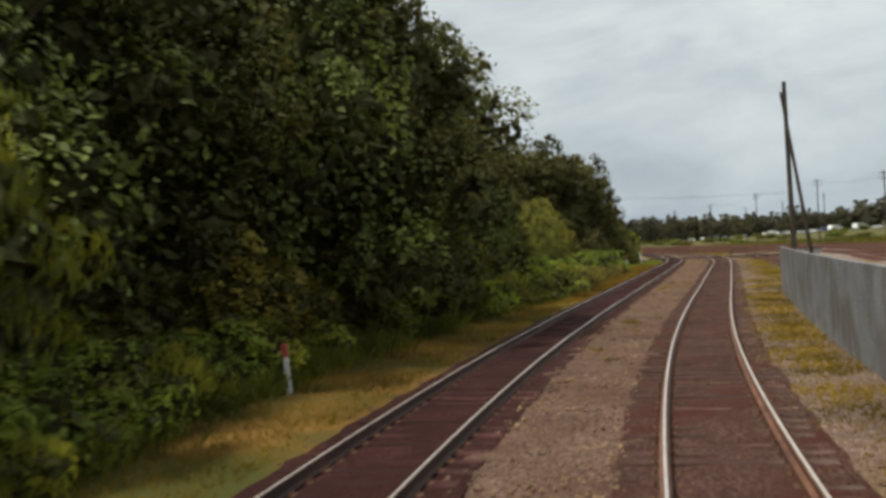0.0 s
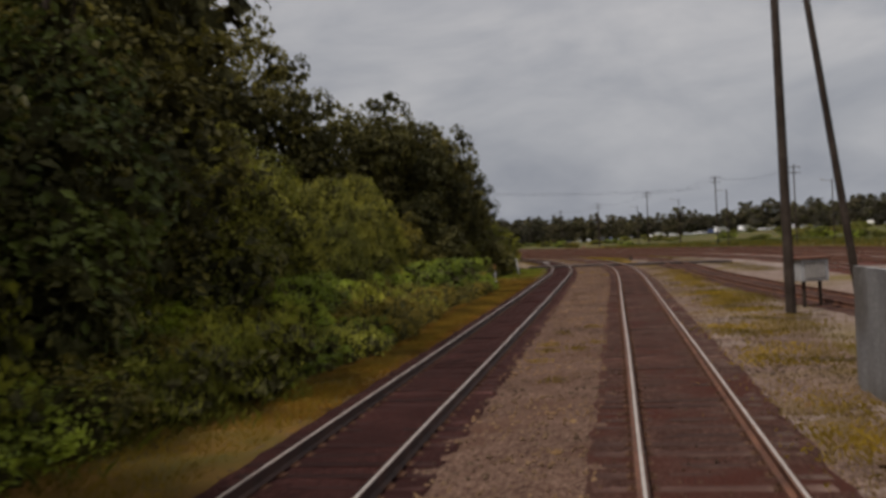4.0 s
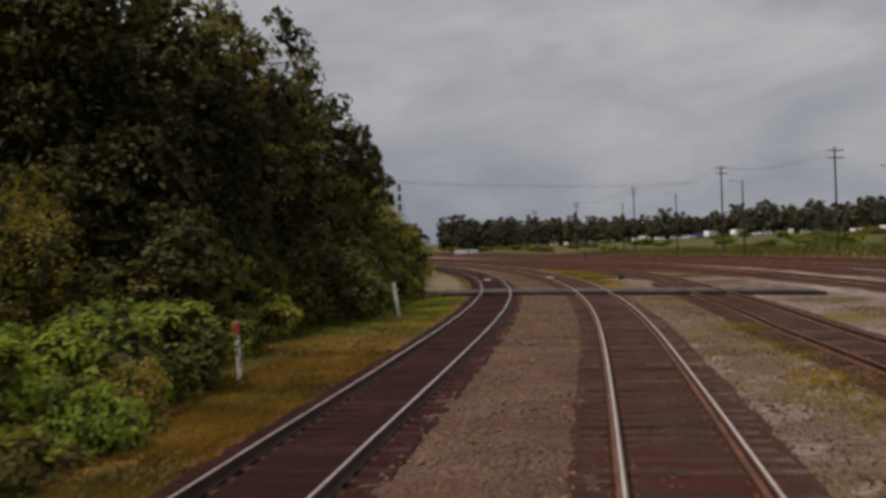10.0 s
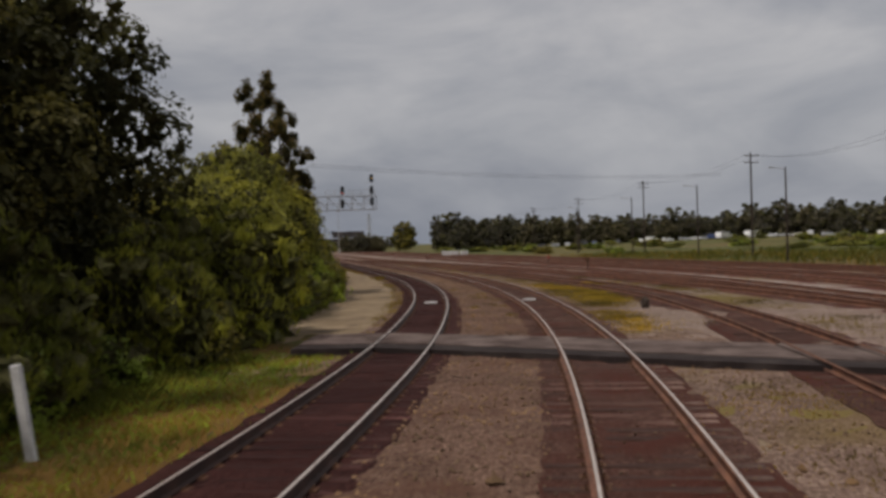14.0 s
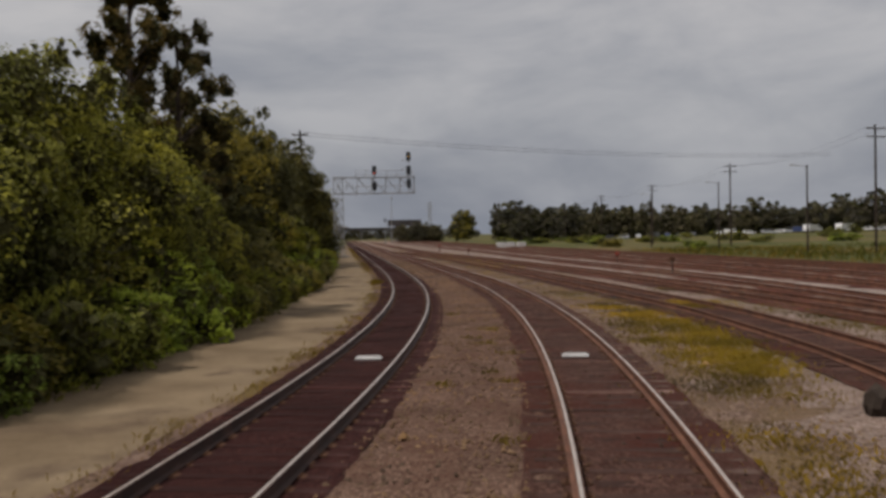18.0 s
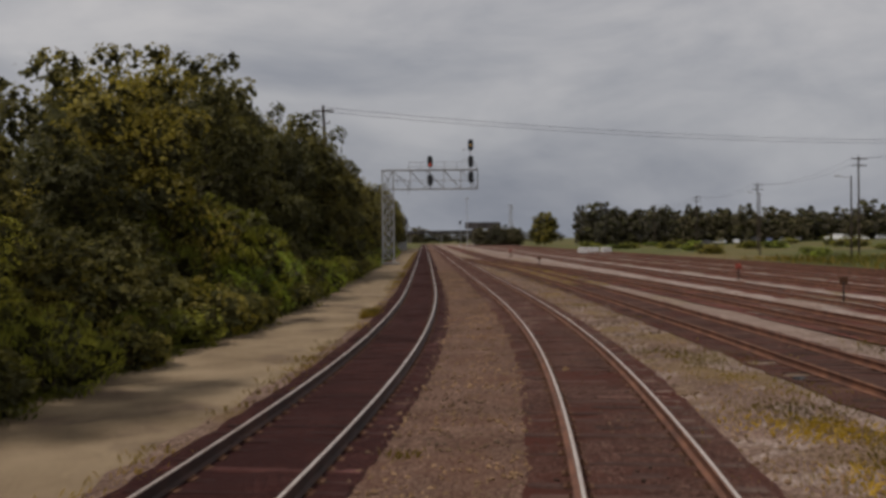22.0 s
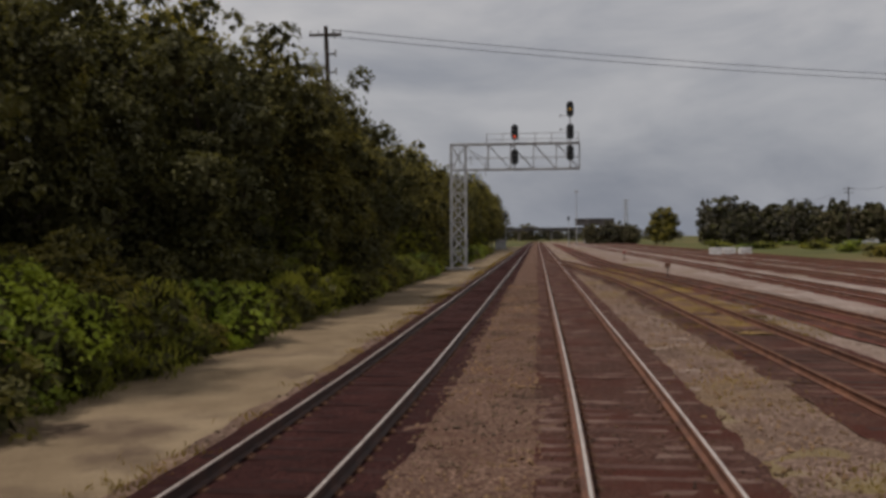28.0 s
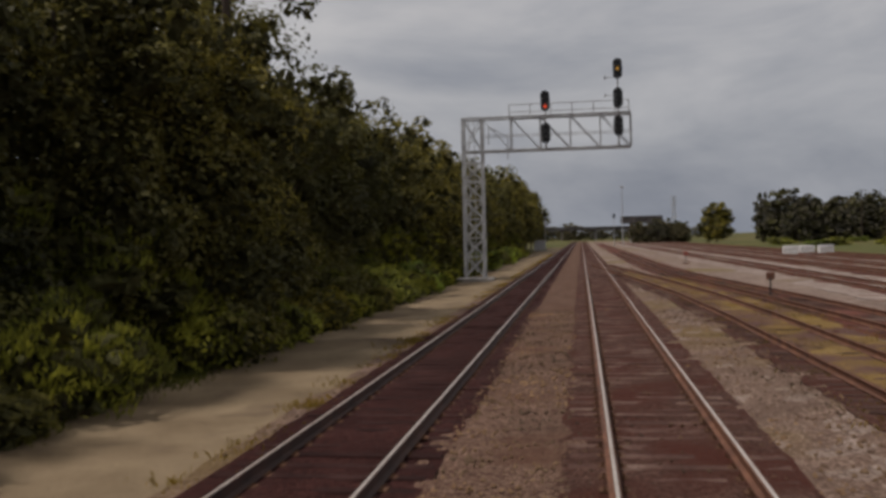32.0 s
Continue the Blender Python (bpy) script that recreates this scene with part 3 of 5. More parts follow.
# ---- level crossing ----
def crossing():
    """Asphalt across the tracks in panels, leaving the flangeways open."""
    root = tagged(empty("crossing"), "worn asphalt maintenance crossing over the tracks", "crossing", "", "structure")

    def s_near(o):
        return table(((-8.5, 116.6), (-5.5, 116.6), (-3.9, 115.9), (-0.8, 114.4), (0.7, 113.5), (6.5, 110.6), (12, 108.0)))(o)

    def slab(o0, o1, d0, d1, z, mat, name, n=6, thick=0.06):
        bm = bmesh.new()
        top, low = [], []
        for i in range(n + 1):
            o = o0 + (o1 - o0) * i / n
            top.append([bm.verts.new(at(s_near(o) + d, o, z + 0.006 * math.sin(7 * o + 3 * d))) for d in (d0, (d0 * 2 + d1) / 3, (d0 + 2 * d1) / 3, d1)])
            low.append([bm.verts.new(at(s_near(o) + d, o, z - thick)) for d in (d0, d1)])
        for i in range(n):
            for j in range(3):
                bm.faces.new((top[i][j], top[i + 1][j], top[i + 1][j + 1], top[i][j + 1]))
            bm.faces.new((low[i][0], low[i + 1][0], top[i + 1][0], top[i][0]))
            bm.faces.new((top[i][3], top[i + 1][3], low[i + 1][1], low[i][1]))
        for i in (0, n):
            f = (low[i][0], top[i][0], top[i][1], top[i][2], top[i][3], low[i][1])
            bm.faces.new(f if i == 0 else f[::-1])
        return part(name, bm, mat, root)

    cuts = (-7.6, -5.56, -5.46, -4.05, -3.95, -0.82, -0.7, 0.69, 0.81, 4.2, 4.32, 5.7, 5.82, 9.5)
    for i in range(0, len(cuts) - 1, 2):
        slab(cuts[i], cuts[i + 1], 0.25, 3.0, -0.03, M_ASPHALT, "asphalt_panel", thick=0.14)
        slab(cuts[i], cuts[i + 1], -0.75, 0.25, -0.05, M_APRON, "tar_apron", thick=0.16)


crossing()


# ---- plants ----
def leaf_cloud(rnd, centres, normals, size, spread=0.35, slim=0.33, upright=False):
    """Leaves at those places: two folded blades each, facing roughly outward."""
    n = len(centres)
    nrm = normals + rnd.randn(n, 3) * spread * 1.6
    nrm /= np.linalg.norm(nrm, axis=1)[:, None] + 1e-9
    ref = rnd.randn(n, 3)
    u = np.cross(nrm, ref)
    u /= np.linalg.norm(u, axis=1)[:, None] + 1e-9
    if upright:
        u = np.array((0, 0, 1.0)) + normals * 0.45 + rnd.randn(n, 3) * 0.4
        u /= np.linalg.norm(u, axis=1)[:, None] + 1e-9
        nrm = np.cross(u, np.cross(nrm, u))
        nrm /= np.linalg.norm(nrm, axis=1)[:, None] + 1e-9
    v = np.cross(nrm, u)
    sz = size * rnd.uniform(0.6, 1.35, n)[:, None]
    tip, base = centres + u * sz * 0.55, centres - u * sz * 0.55
    lift = nrm * sz * 0.12
    a, b = centres + v * sz * slim + lift, centres - v * sz * slim + lift
    verts = np.stack([base, a, tip, b], 1).reshape(-1, 3)
    k = np.arange(n) * 4
    faces = np.concatenate([np.stack([k, k + 1, k + 2], 1), np.stack([k, k + 2, k + 3], 1)])
    return verts, faces


def lump(rnd, c, r, sub=2, rough=0.18):
    bm = bmesh.new()
    bmesh.ops.create_icosphere(bm, subdivisions=sub, radius=1.0)
    off = Vector(rnd.uniform(-50, 50, 3))
    verts = []
    for v in bm.verts:
        d = 1 + rough * noise.noise(v.co * 2.2 + off) * 2
        verts.append((c[0] + v.co.x * r[0] * d, c[1] + v.co.y * r[1] * d, c[2] + v.co.z * r[2] * d))
    faces = [tuple(v.index for v in f.verts) for f in bm.faces]
    bm.free()
    return verts, faces


def crown_mesh(name, seed, lobes, leaves, size, mat, core=0.72, spread=0.25, slim=0.33, upright=False, inner=0.16):
    """A crown of lobes: many leaves in tufts round inner leaves coloured dark as shade."""
    rnd = np.random.RandomState(seed)
    area = np.array([r[0] * r[1] + r[0] * r[2] + r[1] * r[2] for _, r in lobes])
    share = (leaves * area / area.sum()).astype(int)
    cs, ns = [], []
    for (c, r), m in zip(lobes, share):
        d = rnd.randn(m, 3)
        d[:, 2] += 0.4
        d /= np.linalg.norm(d, axis=1)[:, None]
        tuft = rnd.randn(max(9, m // 30), 3)
        tuft[:, 2] += 0.5
        tuft /= np.linalg.norm(tuft, axis=1)[:, None]
        reach = rnd.uniform(0.84, 1.16, len(tuft))
        at_tuft = rnd.randint(0, len(tuft), m)
        pick = tuft[at_tuft] + rnd.randn(m, 3) * 0.17
        pick /= np.linalg.norm(pick, axis=1)[:, None]
        grouped = rnd.rand(m) < 0.7
        d = np.where(grouped[:, None], pick, d)
        rad = np.where(grouped, reach[at_tuft] - 0.2 * rnd.rand(m) ** 1.5, 0.68 + 0.32 * rnd.rand(m))
        cs.append(np.array(c) + d * np.array(r) * rad[:, None])
        ns.append(d * 0.8 + np.array((0, 0, 0.55)))
    cs, ns = np.concatenate(cs), np.concatenate(ns)
    v, f = leaf_cloud(rnd, cs, ns, size, spread, slim, upright)
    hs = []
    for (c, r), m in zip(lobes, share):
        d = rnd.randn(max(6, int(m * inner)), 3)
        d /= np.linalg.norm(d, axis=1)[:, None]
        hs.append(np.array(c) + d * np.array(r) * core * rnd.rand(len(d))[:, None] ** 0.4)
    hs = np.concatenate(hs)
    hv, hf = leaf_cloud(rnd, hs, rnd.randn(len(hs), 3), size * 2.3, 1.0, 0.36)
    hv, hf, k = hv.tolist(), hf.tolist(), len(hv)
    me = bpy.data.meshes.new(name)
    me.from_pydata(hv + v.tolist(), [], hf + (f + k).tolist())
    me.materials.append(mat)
    me.materials.append(M_INNERSHADE if name == "crown" else M_UNDERSHADE)
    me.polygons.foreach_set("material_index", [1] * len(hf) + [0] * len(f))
    return me


def trunk_mesh(seed, height, r0, limbs, lean=0.3):
    rnd = random.Random(seed)
    bm = bmesh.new()
    pts = [Vector((0, 0, -0.3))]
    for k in range(1, 6):
        pts.append(Vector((rnd.uniform(-lean, lean) * k / 3, rnd.uniform(-lean, lean) * k / 3, height * k / 5)))
    for k in range(5):
        tube_bm(pts[k], pts[k + 1], r0 * (1 - 0.16 * k), r0 * (1 - 0.16 * (k + 1)), 8, bm)
    for _ in range(limbs):
        k = rnd.randint(1, 4)
        a = rnd.uniform(0, 6.28)
        l = rnd.uniform(0.14, 0.28) * height
        mid = pts[k] + Vector((math.cos(a) * l * 0.5, math.sin(a) * l * 0.5, l * 0.3))
        end = pts[k] + Vector((math.cos(a) * l, math.sin(a) * l, l * 0.75))
        tube_bm(pts[k], mid, r0 * 0.4, r0 * 0.26, 6, bm)
        tube_bm(mid, end, r0 * 0.26, r0 * 0.08, 6, bm)
    me = bpy.data.meshes.new("trunk")
    bm.to_mesh(me)
    bm.free()
    me.materials.append(M_BARK)
    return me


def plant(name, trunk_me, crown_me, label, category, group, m):
    root = tagged(empty(name, m), label, category, group)
    if trunk_me is not None:
        t = new("trunk", trunk_me)
        t.parent = root
    c = new("crown", crown_me)
    c.parent = root
    return root


def broadleaf_lobes(seed, h, w, low=0.18, count=24):
    """Lobes of a full crown of height h and half-width w: large ones inside, small ones at the edge."""
    rnd = random.Random(seed)
    out = [((0, 0, h * 0.36), (w * 0.62, w * 0.62, h * 0.27)), ((w * 0.1, 0, h * 0.66), (w * 0.5, w * 0.5, h * 0.2))]
    for k in range(count):
        z = low + (0.95 - low) * ((k + rnd.random()) / count)
        wide = w * math.sin(math.pi * min(0.95, 0.25 + 0.68 * z)) ** 0.75
        a = k * 2.4 + rnd.uniform(-0.6, 0.6)
        r = wide * rnd.uniform(0.3, 0.52)
        d = wide * rnd.uniform(0.48, 0.84)
        out.append(((math.cos(a) * d, math.sin(a) * d, z * h), (r, r, r * rnd.uniform(0.7, 1.0))))
    return out


TREE_KINDS = []
for k in range(8):
    h, w = 10.0, (3.4, 3.0, 3.8, 2.8, 3.3, 3.5, 3.1, 3.4)[k]
    mat = (M_LEAF, M_LEAF, M_LEAF2, M_LEAF, M_LEAF2, M_DEEP, M_SHADELEAF, M_SHADELEAF)[k]
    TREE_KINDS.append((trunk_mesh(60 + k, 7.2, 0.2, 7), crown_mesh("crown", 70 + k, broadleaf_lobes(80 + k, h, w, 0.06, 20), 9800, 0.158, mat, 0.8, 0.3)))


def pine_kind(seed, reach, tufts):
    """A ragged pine: bare shaft, bare limbs, a clump of needle tufts at the end of each, sky between them."""
    rnd = random.Random(seed)
    lobes, bm = [], bmesh.new()
    tube_bm((0, 0, -0.3), (0.15, 0.1, 5.0), 0.19, 0.13, 8, bm)
    tube_bm((0.15, 0.1, 5.0), (0.05, 0, 9.9), 0.13, 0.03, 8, bm)
    for k in range(tufts):
        u = k / (tufts - 1)
        z = 4.2 + 5.7 * u
        a = k * 2.39 + rnd.uniform(-0.5, 0.5)
        d = rnd.uniform(0.45, 1.0) * reach * (1.0 - 0.72 * u ** 1.6)
        end = Vector((math.cos(a) * d, math.sin(a) * d, z + rnd.uniform(0.0, 0.4)))
        tube_bm((0.1, 0.05, z - 0.55), end, 0.04, 0.018, 5, bm)
        for _ in range(3):
            r = rnd.uniform(0.24, 0.42)
            c = end + Vector((rnd.uniform(-0.34, 0.34), rnd.uniform(-0.34, 0.34), rnd.uniform(-0.12, 0.34)))
            lobes.append((tuple(c), (r, r, r * 1.15)))
    me = bpy.data.meshes.new("trunk")
    bm.to_mesh(me)
    bm.free()
    me.materials.append(M_BARK)
    return me, crown_mesh("crown", seed, lobes, 8200, 0.15, M_PINE, 0.5, 0.5, 0.13)


PINES = [pine_kind(101, 2.5, 26), pine_kind(131, 1.9, 24)]

BUSH_KINDS = []
for k in range(5):
    rnd = random.Random(200 + k)
    lobes = [((rnd.uniform(-0.8, 0.8), rnd.uniform(-0.8, 0.8), rnd.uniform(0.35, 1.25)), (rnd.uniform(0.5, 0.85),) * 2 + (rnd.uniform(0.4, 0.75),)) for _ in range(7)]
    lobes.append(((0, 0, 0.45), (1.1, 1.1, 0.7)))
    BUSH_KINDS.append(crown_mesh("foliage", 210 + k, lobes, 1750, 0.135, (M_BUSH, M_BUSH, M_LEAF2, M_VINE, M_BUSH)[k], 0.75, 0.25, (0.3, 0.12, 0.3, 0.3, 0.12)[k], k in (1, 4)))
rnd = random.Random(207)
lobes = [((rnd.uniform(-0.7, 0.7), rnd.uniform(-0.7, 0.7), rnd.uniform(0.4, 1.3)), (rnd.uniform(0.45, 0.75),) * 2 + (rnd.uniform(0.35, 0.6),)) for _ in range(9)]
BUSH_KINDS.append(crown_mesh("foliage", 217, lobes + [((0, 0, 0.45), (1.1, 1.1, 0.7))], 2600, 0.11, M_VIVID, 0.75, 0.25, 0.24))

def stem_mesh(seed, h, spread):
    rnd = random.Random(seed)
    bm = bmesh.new()
    for k in range(6):
        a = k * 1.05 + rnd.uniform(-0.3, 0.3)
        mid = Vector((math.cos(a) * spread * 0.3, math.sin(a) * spread * 0.3, h * 0.45))
        end = Vector((math.cos(a) * spread, math.sin(a) * spread, h * rnd.uniform(0.75, 0.95)))
        tube_bm((math.cos(a) * 0.05, math.sin(a) * 0.05, -0.1), mid, 0.035, 0.025, 5, bm)
        tube_bm(mid, end, 0.025, 0.01, 5, bm)
    me = bpy.data.meshes.new("stems")
    bm.to_mesh(me)
    bm.free()
    me.materials.append(M_BARK)
    return me


STEMS = {"bush": stem_mesh(1, 1.3, 0.7), "shrub": stem_mesh(2, 3.2, 1.1), "vine": stem_mesh(3, 0.45, 0.9), "big": stem_mesh(4, 5.5, 1.8)}
TREE_LABELS = ("tall broadleaf tree thick with dark green leaves", "dense dark tree overgrown with climbing vines", "full-crowned olive-green tree behind the bushes")
BUSH_LABELS = ("rounded green bush at the foot of the trees", "tangled shrub with dull olive leaves", "leafy bush with bright green vines")


def tree(s, off, height, wide=1.0, kind=None, seed=0, group="trees along the line", label=""):
    rnd = random.Random(seed * 7 + int(s * 10))
    k = (rnd.choice((5, 6, 7)) if s < 46 else rnd.choice((6, 7, 0)) if s < 92 else rnd.choice((6, 7, 1, 6)) if s < 122 else rnd.choice((0, 1, 3, 7, 4))) if kind is None else kind
    f = height / 10.4
    m = spot(s, off, -0.4, rnd.uniform(0, 360)) @ Matrix.Diagonal((f * wide, f * wide, f, 1))
    return plant("tree", *TREE_KINDS[k], label or TREE_LABELS[(k + int(s)) % 3], "tree", group, m)


def bush(s, off, height, wide=1.0, kind=None, seed=0, label=""):
    rnd = random.Random(seed * 11 + int(s * 10))
    k = rnd.randrange(5) if kind is None else kind
    f = height / 1.85
    m = spot(s, off, -0.4, rnd.uniform(0, 360)) @ Matrix.Diagonal((f * wide, f * wide, f, 1))
    root = tagged(empty("bush", m), label or BUSH_LABELS[k % 3], "bush", "bushes along the line")
    new("foliage", BUSH_KINDS[k]).parent = root
    new("stem", STEMS["bush"]).parent = root
    return root


BACK_KINDS = [(TREE_KINDS[k][0], crown_mesh("crown", 90 + k, broadleaf_lobes(95 + k, 10.0, 3.3, 0.2, 26), 5600, 0.2, (M_LEAF, M_LEAF2, M_LEAF)[k], 0.75, 0.4)) for k in range(3)]
SHRUB_KINDS = [crown_mesh("foliage", 240 + k, broadleaf_lobes(250 + k, 4.0, 1.9, 0.02, 18), 4200, (0.13, 0.2, 0.13, 0.2)[k], (M_LEAF2, M_BUSH, M_LEAF, M_BUSH)[k], 0.78, 0.25, (0.33, 0.1, 0.33, 0.1)[k], k in (1, 3)) for k in range(4)]
BIG_KINDS = [crown_mesh("foliage", 245 + k, broadleaf_lobes(255 + k, 7.0, 3.0, 0.02, 22), 10500, 0.125, (M_SUNGOLD, M_LEAF2)[k], 0.8, 0.3) for k in range(2)]
rnd = random.Random(263)
DOME_LOBES = [((0, 0, 2.6), (2.3, 2.3, 2.9)), ((0.3, 0.2, 4.9), (1.6, 1.6, 1.7))] + [((math.cos(k * 2.4) * d, math.sin(k * 2.4) * d, 6.1 - 0.42 * k + rnd.uniform(-0.3, 0.3)), (r, r, r * 0.85)) for k in range(14) for d, r in ((0.5 + 0.16 * k, rnd.uniform(0.75, 1.15)),)]
BIG_KINDS.append(crown_mesh("foliage", 247, DOME_LOBES, 11500, 0.11, M_SUNGOLD, 0.85, 0.25, 0.33, False, 0.22))
VINE_KINDS = []
for k in range(3):
    rnd = random.Random(270 + k)
    lobes = [((rnd.uniform(-1.1, 1.1), rnd.uniform(-1.1, 1.1), rnd.uniform(0.1, 0.55)), (rnd.uniform(0.4, 0.7),) * 2 + (rnd.uniform(0.25, 0.45),)) for _ in range(9)]
    VINE_KINDS.append(crown_mesh("foliage", 280 + k, lobes, 2300, 0.088, (M_VINE, M_BUSH, M_BROWNVINE)[k], 0.75, 0.35))
SHRUB_LABELS = ("tall rounded shrub draped in olive vines", "tall green shrub in front of the trees", "dark leafy shrub crowding the treeline", "upright shrub with yellow-green leaves")
VINE_LABELS = ("low mound of bright green creeping vines", "low tangle of green creepers and weeds", "low mound of brownish-olive creepers")


def back_tree(s, off, height, wide=1.0, seed=0):
    rnd = random.Random(seed * 7 + int(s * 10))
    f = height / 10.2
    m = spot(s, off, -0.4, rnd.uniform(0, 360)) @ Matrix.Diagonal((f * wide, f * wide, f, 1))
    return plant("tree", *BACK_KINDS[rnd.randrange(3)], "tall dark tree standing behind the thicket", "tree", "trees along the line", m)


def shrub(s, off, height, wide=1.0, kind=None, seed=0):
    rnd = random.Random(seed * 13 + int(s * 10))
    k = rnd.randrange(4) if kind is None else kind
    f = height / 4.1
    root = tagged(empty("shrub", spot(s, off, -0.42, rnd.uniform(0, 360)) @ Matrix.Diagonal((f * wide, f * wide, f, 1))), SHRUB_LABELS[k], "shrub", "shrubs along the line")
    new("foliage", SHRUB_KINDS[k]).parent = root
    new("stem", STEMS["shrub"]).parent = root
    return root


def big_shrub(s, off, height, wide=1.0, seed=0, kind=None):
    rnd = random.Random(seed * 13 + int(s * 10))
    k = rnd.randrange(2) if kind is None else kind
    f = height / 7.1
    root = tagged(empty("shrub", spot(s, off, -0.42, rnd.uniform(0, 360)) @ Matrix.Diagonal((f * wide, f * wide, f, 1))), ("great rounded thicket of golden-olive leaves", "great rounded thicket hung with olive vines", "dome of golden-green vines smothering a small tree")[k], "shrub", "shrubs along the line")
    new("foliage", BIG_KINDS[k]).parent = root
    new("stem", STEMS["big"]).parent = root
    return root


def vine_mound(s, off, height, wide=1.0, kind=None, seed=0, up=0.0):
    rnd = random.Random(seed * 17 + int(s * 10) + int(off * 7))
    k = rnd.randrange(3) if kind is None else kind
    f = height / 0.85
    root = tagged(empty("vine_mound", spot(s, off, -0.42 + up, rnd.uniform(0, 360)) @ Matrix.Diagonal((wide, wide, f, 1))), VINE_LABELS[k], "creeper", "creepers along the line")
    new("foliage", VINE_KINDS[k]).parent = root
    new("stem", STEMS["vine"]).parent = root
    return root


HEIGHT = table(((-40, 13), (40, 13.5), (46, 16.0), (52, 20.0), (82, 21.4), (89, 17.0), (94, 13.8), (101, 12.8), (108, 13.4), (117, 12.0), (119.5, 11.0), (121, 7.4), (142, 7.6), (158, 7.4), (164, 8.0), (169, 9.6), (176, 11.6), (183, 12.4), (193, 12.2), (203, 13.4), (211, 13.2), (219, 11.9), (238, 11.9), (264, 12.0), (300, 13.0), (345, 15), (600, 15)))
TREE_OFF = table(((-40, -15.5), (15, -15.0), (22, -13.0), (30, -12.4), (40, -13.0), (48, -25.5), (84, -26.5), (91, -19.0), (97, -15.2), (103, -14.6), (120, -14.4), (135, -16.0), (160, -14.6), (180, -13.8), (210, -13.2), (260, -14.0), (600, -14.4)))
SHRUB_OFF = table(((-40, -10.9), (20, -11.6), (42, -11.4), (50, -15.2), (86, -15.4), (96, -11.8), (103, -11.2), (118, -10.8), (126, -12.0), (131, -13.4), (148, -13.6), (153, -12.2), (600, -11.4)))
SHRUB_H = table(((-40, 4.0), (42, 4.2), (48, 7.6), (60, 8.2), (66, 6.8), (78, 6.8), (87, 5.6), (96, 3.8), (118, 3.6), (126, 5.4), (132, 7.6), (146, 7.8), (151, 5.0), (154, 4.4), (170, 4.2), (185, 3.6), (600, 3.6)))
EDGE = table(((-40, -9.6), (10, -9.5), (17, -10.0), (25, -10.3), (40, -9.2), (46, -7.8), (52, -7.0), (60, -7.3), (67, -7.7), (76, -7.4), (83, -8.3), (88, -10.8), (94, -11.4), (101, -11.2), (108, -10.2), (118, -9.9), (126, -10.5), (150, -10.3), (170, -9.9), (195, -9.7), (600, -9.6)))
rr = random.Random(5)
s = 1.0
while s < 420:
    h = HEIGHT(s) * rr.uniform(0.86, 1.08)
    if s < 235 and not 122 < s < 149:
        tree(s, TREE_OFF(s) + rr.uniform(-1.7, 0.9), h, rr.uniform(0.85, 1.05) * (10 / h) ** 0.3, kind=rr.choice((0, 6, 7, 3, 6)) if 152 < s < 215 else None, seed=1)
    else:
        back_tree(s, TREE_OFF(s) + rr.uniform(-0.6, 0.6), h, rr.uniform(0.9, 1.1), seed=1)
    s += rr.uniform(4.6, 6.8) if s < 235 else rr.uniform(5, 8)
BACK = table(((-40, 1.2), (45, 1.15), (80, 1.1), (97, 1.08), (118, 1.05), (124, 0.95), (164, 0.95), (176, 1.05), (195, 1.1), (210, 1.1), (260, 1.15), (330, 1.1)))
s = 1.0
while s < 330:
    back_tree(s, TREE_OFF(s) - 4.6 + rr.uniform(-1, 1), HEIGHT(s) * BACK(s) * rr.uniform(0.93, 1.1), rr.uniform(0.85, 1.1), seed=2)
    s += rr.uniform(4.4, 6.0)
for s, d, z, k in ((149.4, -12.8, 10.6, 0), (146.0, -13.6, 12.2, 1), (152.8, -13.8, 9.2, 1)):
    f = z / 10.2
    plant("pine_tree", *PINES[k], "ragged pine with sparse dark needle tufts", "pine tree", "trees along the line", spot(s, d, -0.4, 40 * s) @ Matrix.Diagonal((f, f, f, 1)))
s = 1.0
while s < 320:
    light = 122 < s < 150 or 50 < s < 88
    if 125 < s < 152 or 49 < s < 90:
        big_shrub(s, SHRUB_OFF(s) + rr.uniform(-0.5, 0.3), SHRUB_H(s) * rr.uniform(0.8, 1.1), rr.uniform(0.85, 1.05), seed=4)
        s += rr.uniform(2.8, 4.0)
        continue
    shrub(s, SHRUB_OFF(s) + rr.uniform(-0.6, 0.6), SHRUB_H(s) * rr.uniform(0.6, 1.2), rr.uniform(0.95, 1.3), kind=rr.choice((1, 3, 1)) if light else None, seed=4)
    s += rr.uniform(2.2, 3.3) if s < 230 else 4.5
s = 1.0
while s < 320:
    if not 45 < s < 85:
        bush(s, EDGE(s) + rr.uniform(-0.35, 0.35), rr.uniform(1.1, 2.2), rr.uniform(0.9, 1.15), kind=2 if 160 < s < 168 else None, seed=3)
    s += rr.uniform(1.6, 2.4) if s < 230 else 4.0
for k in range(130):
    s, u = rr.uniform(43, 84.5), rr.random()
    vine_mound(s, -9.0 - 5.8 * u, 0.85 + 1.3 * u + rr.uniform(-0.15, 0.35), rr.uniform(0.8, 1.15), kind=rr.choice((2, 2, 1, 2)) if u < 0.5 else rr.choice((0, 0, 1)), seed=6)
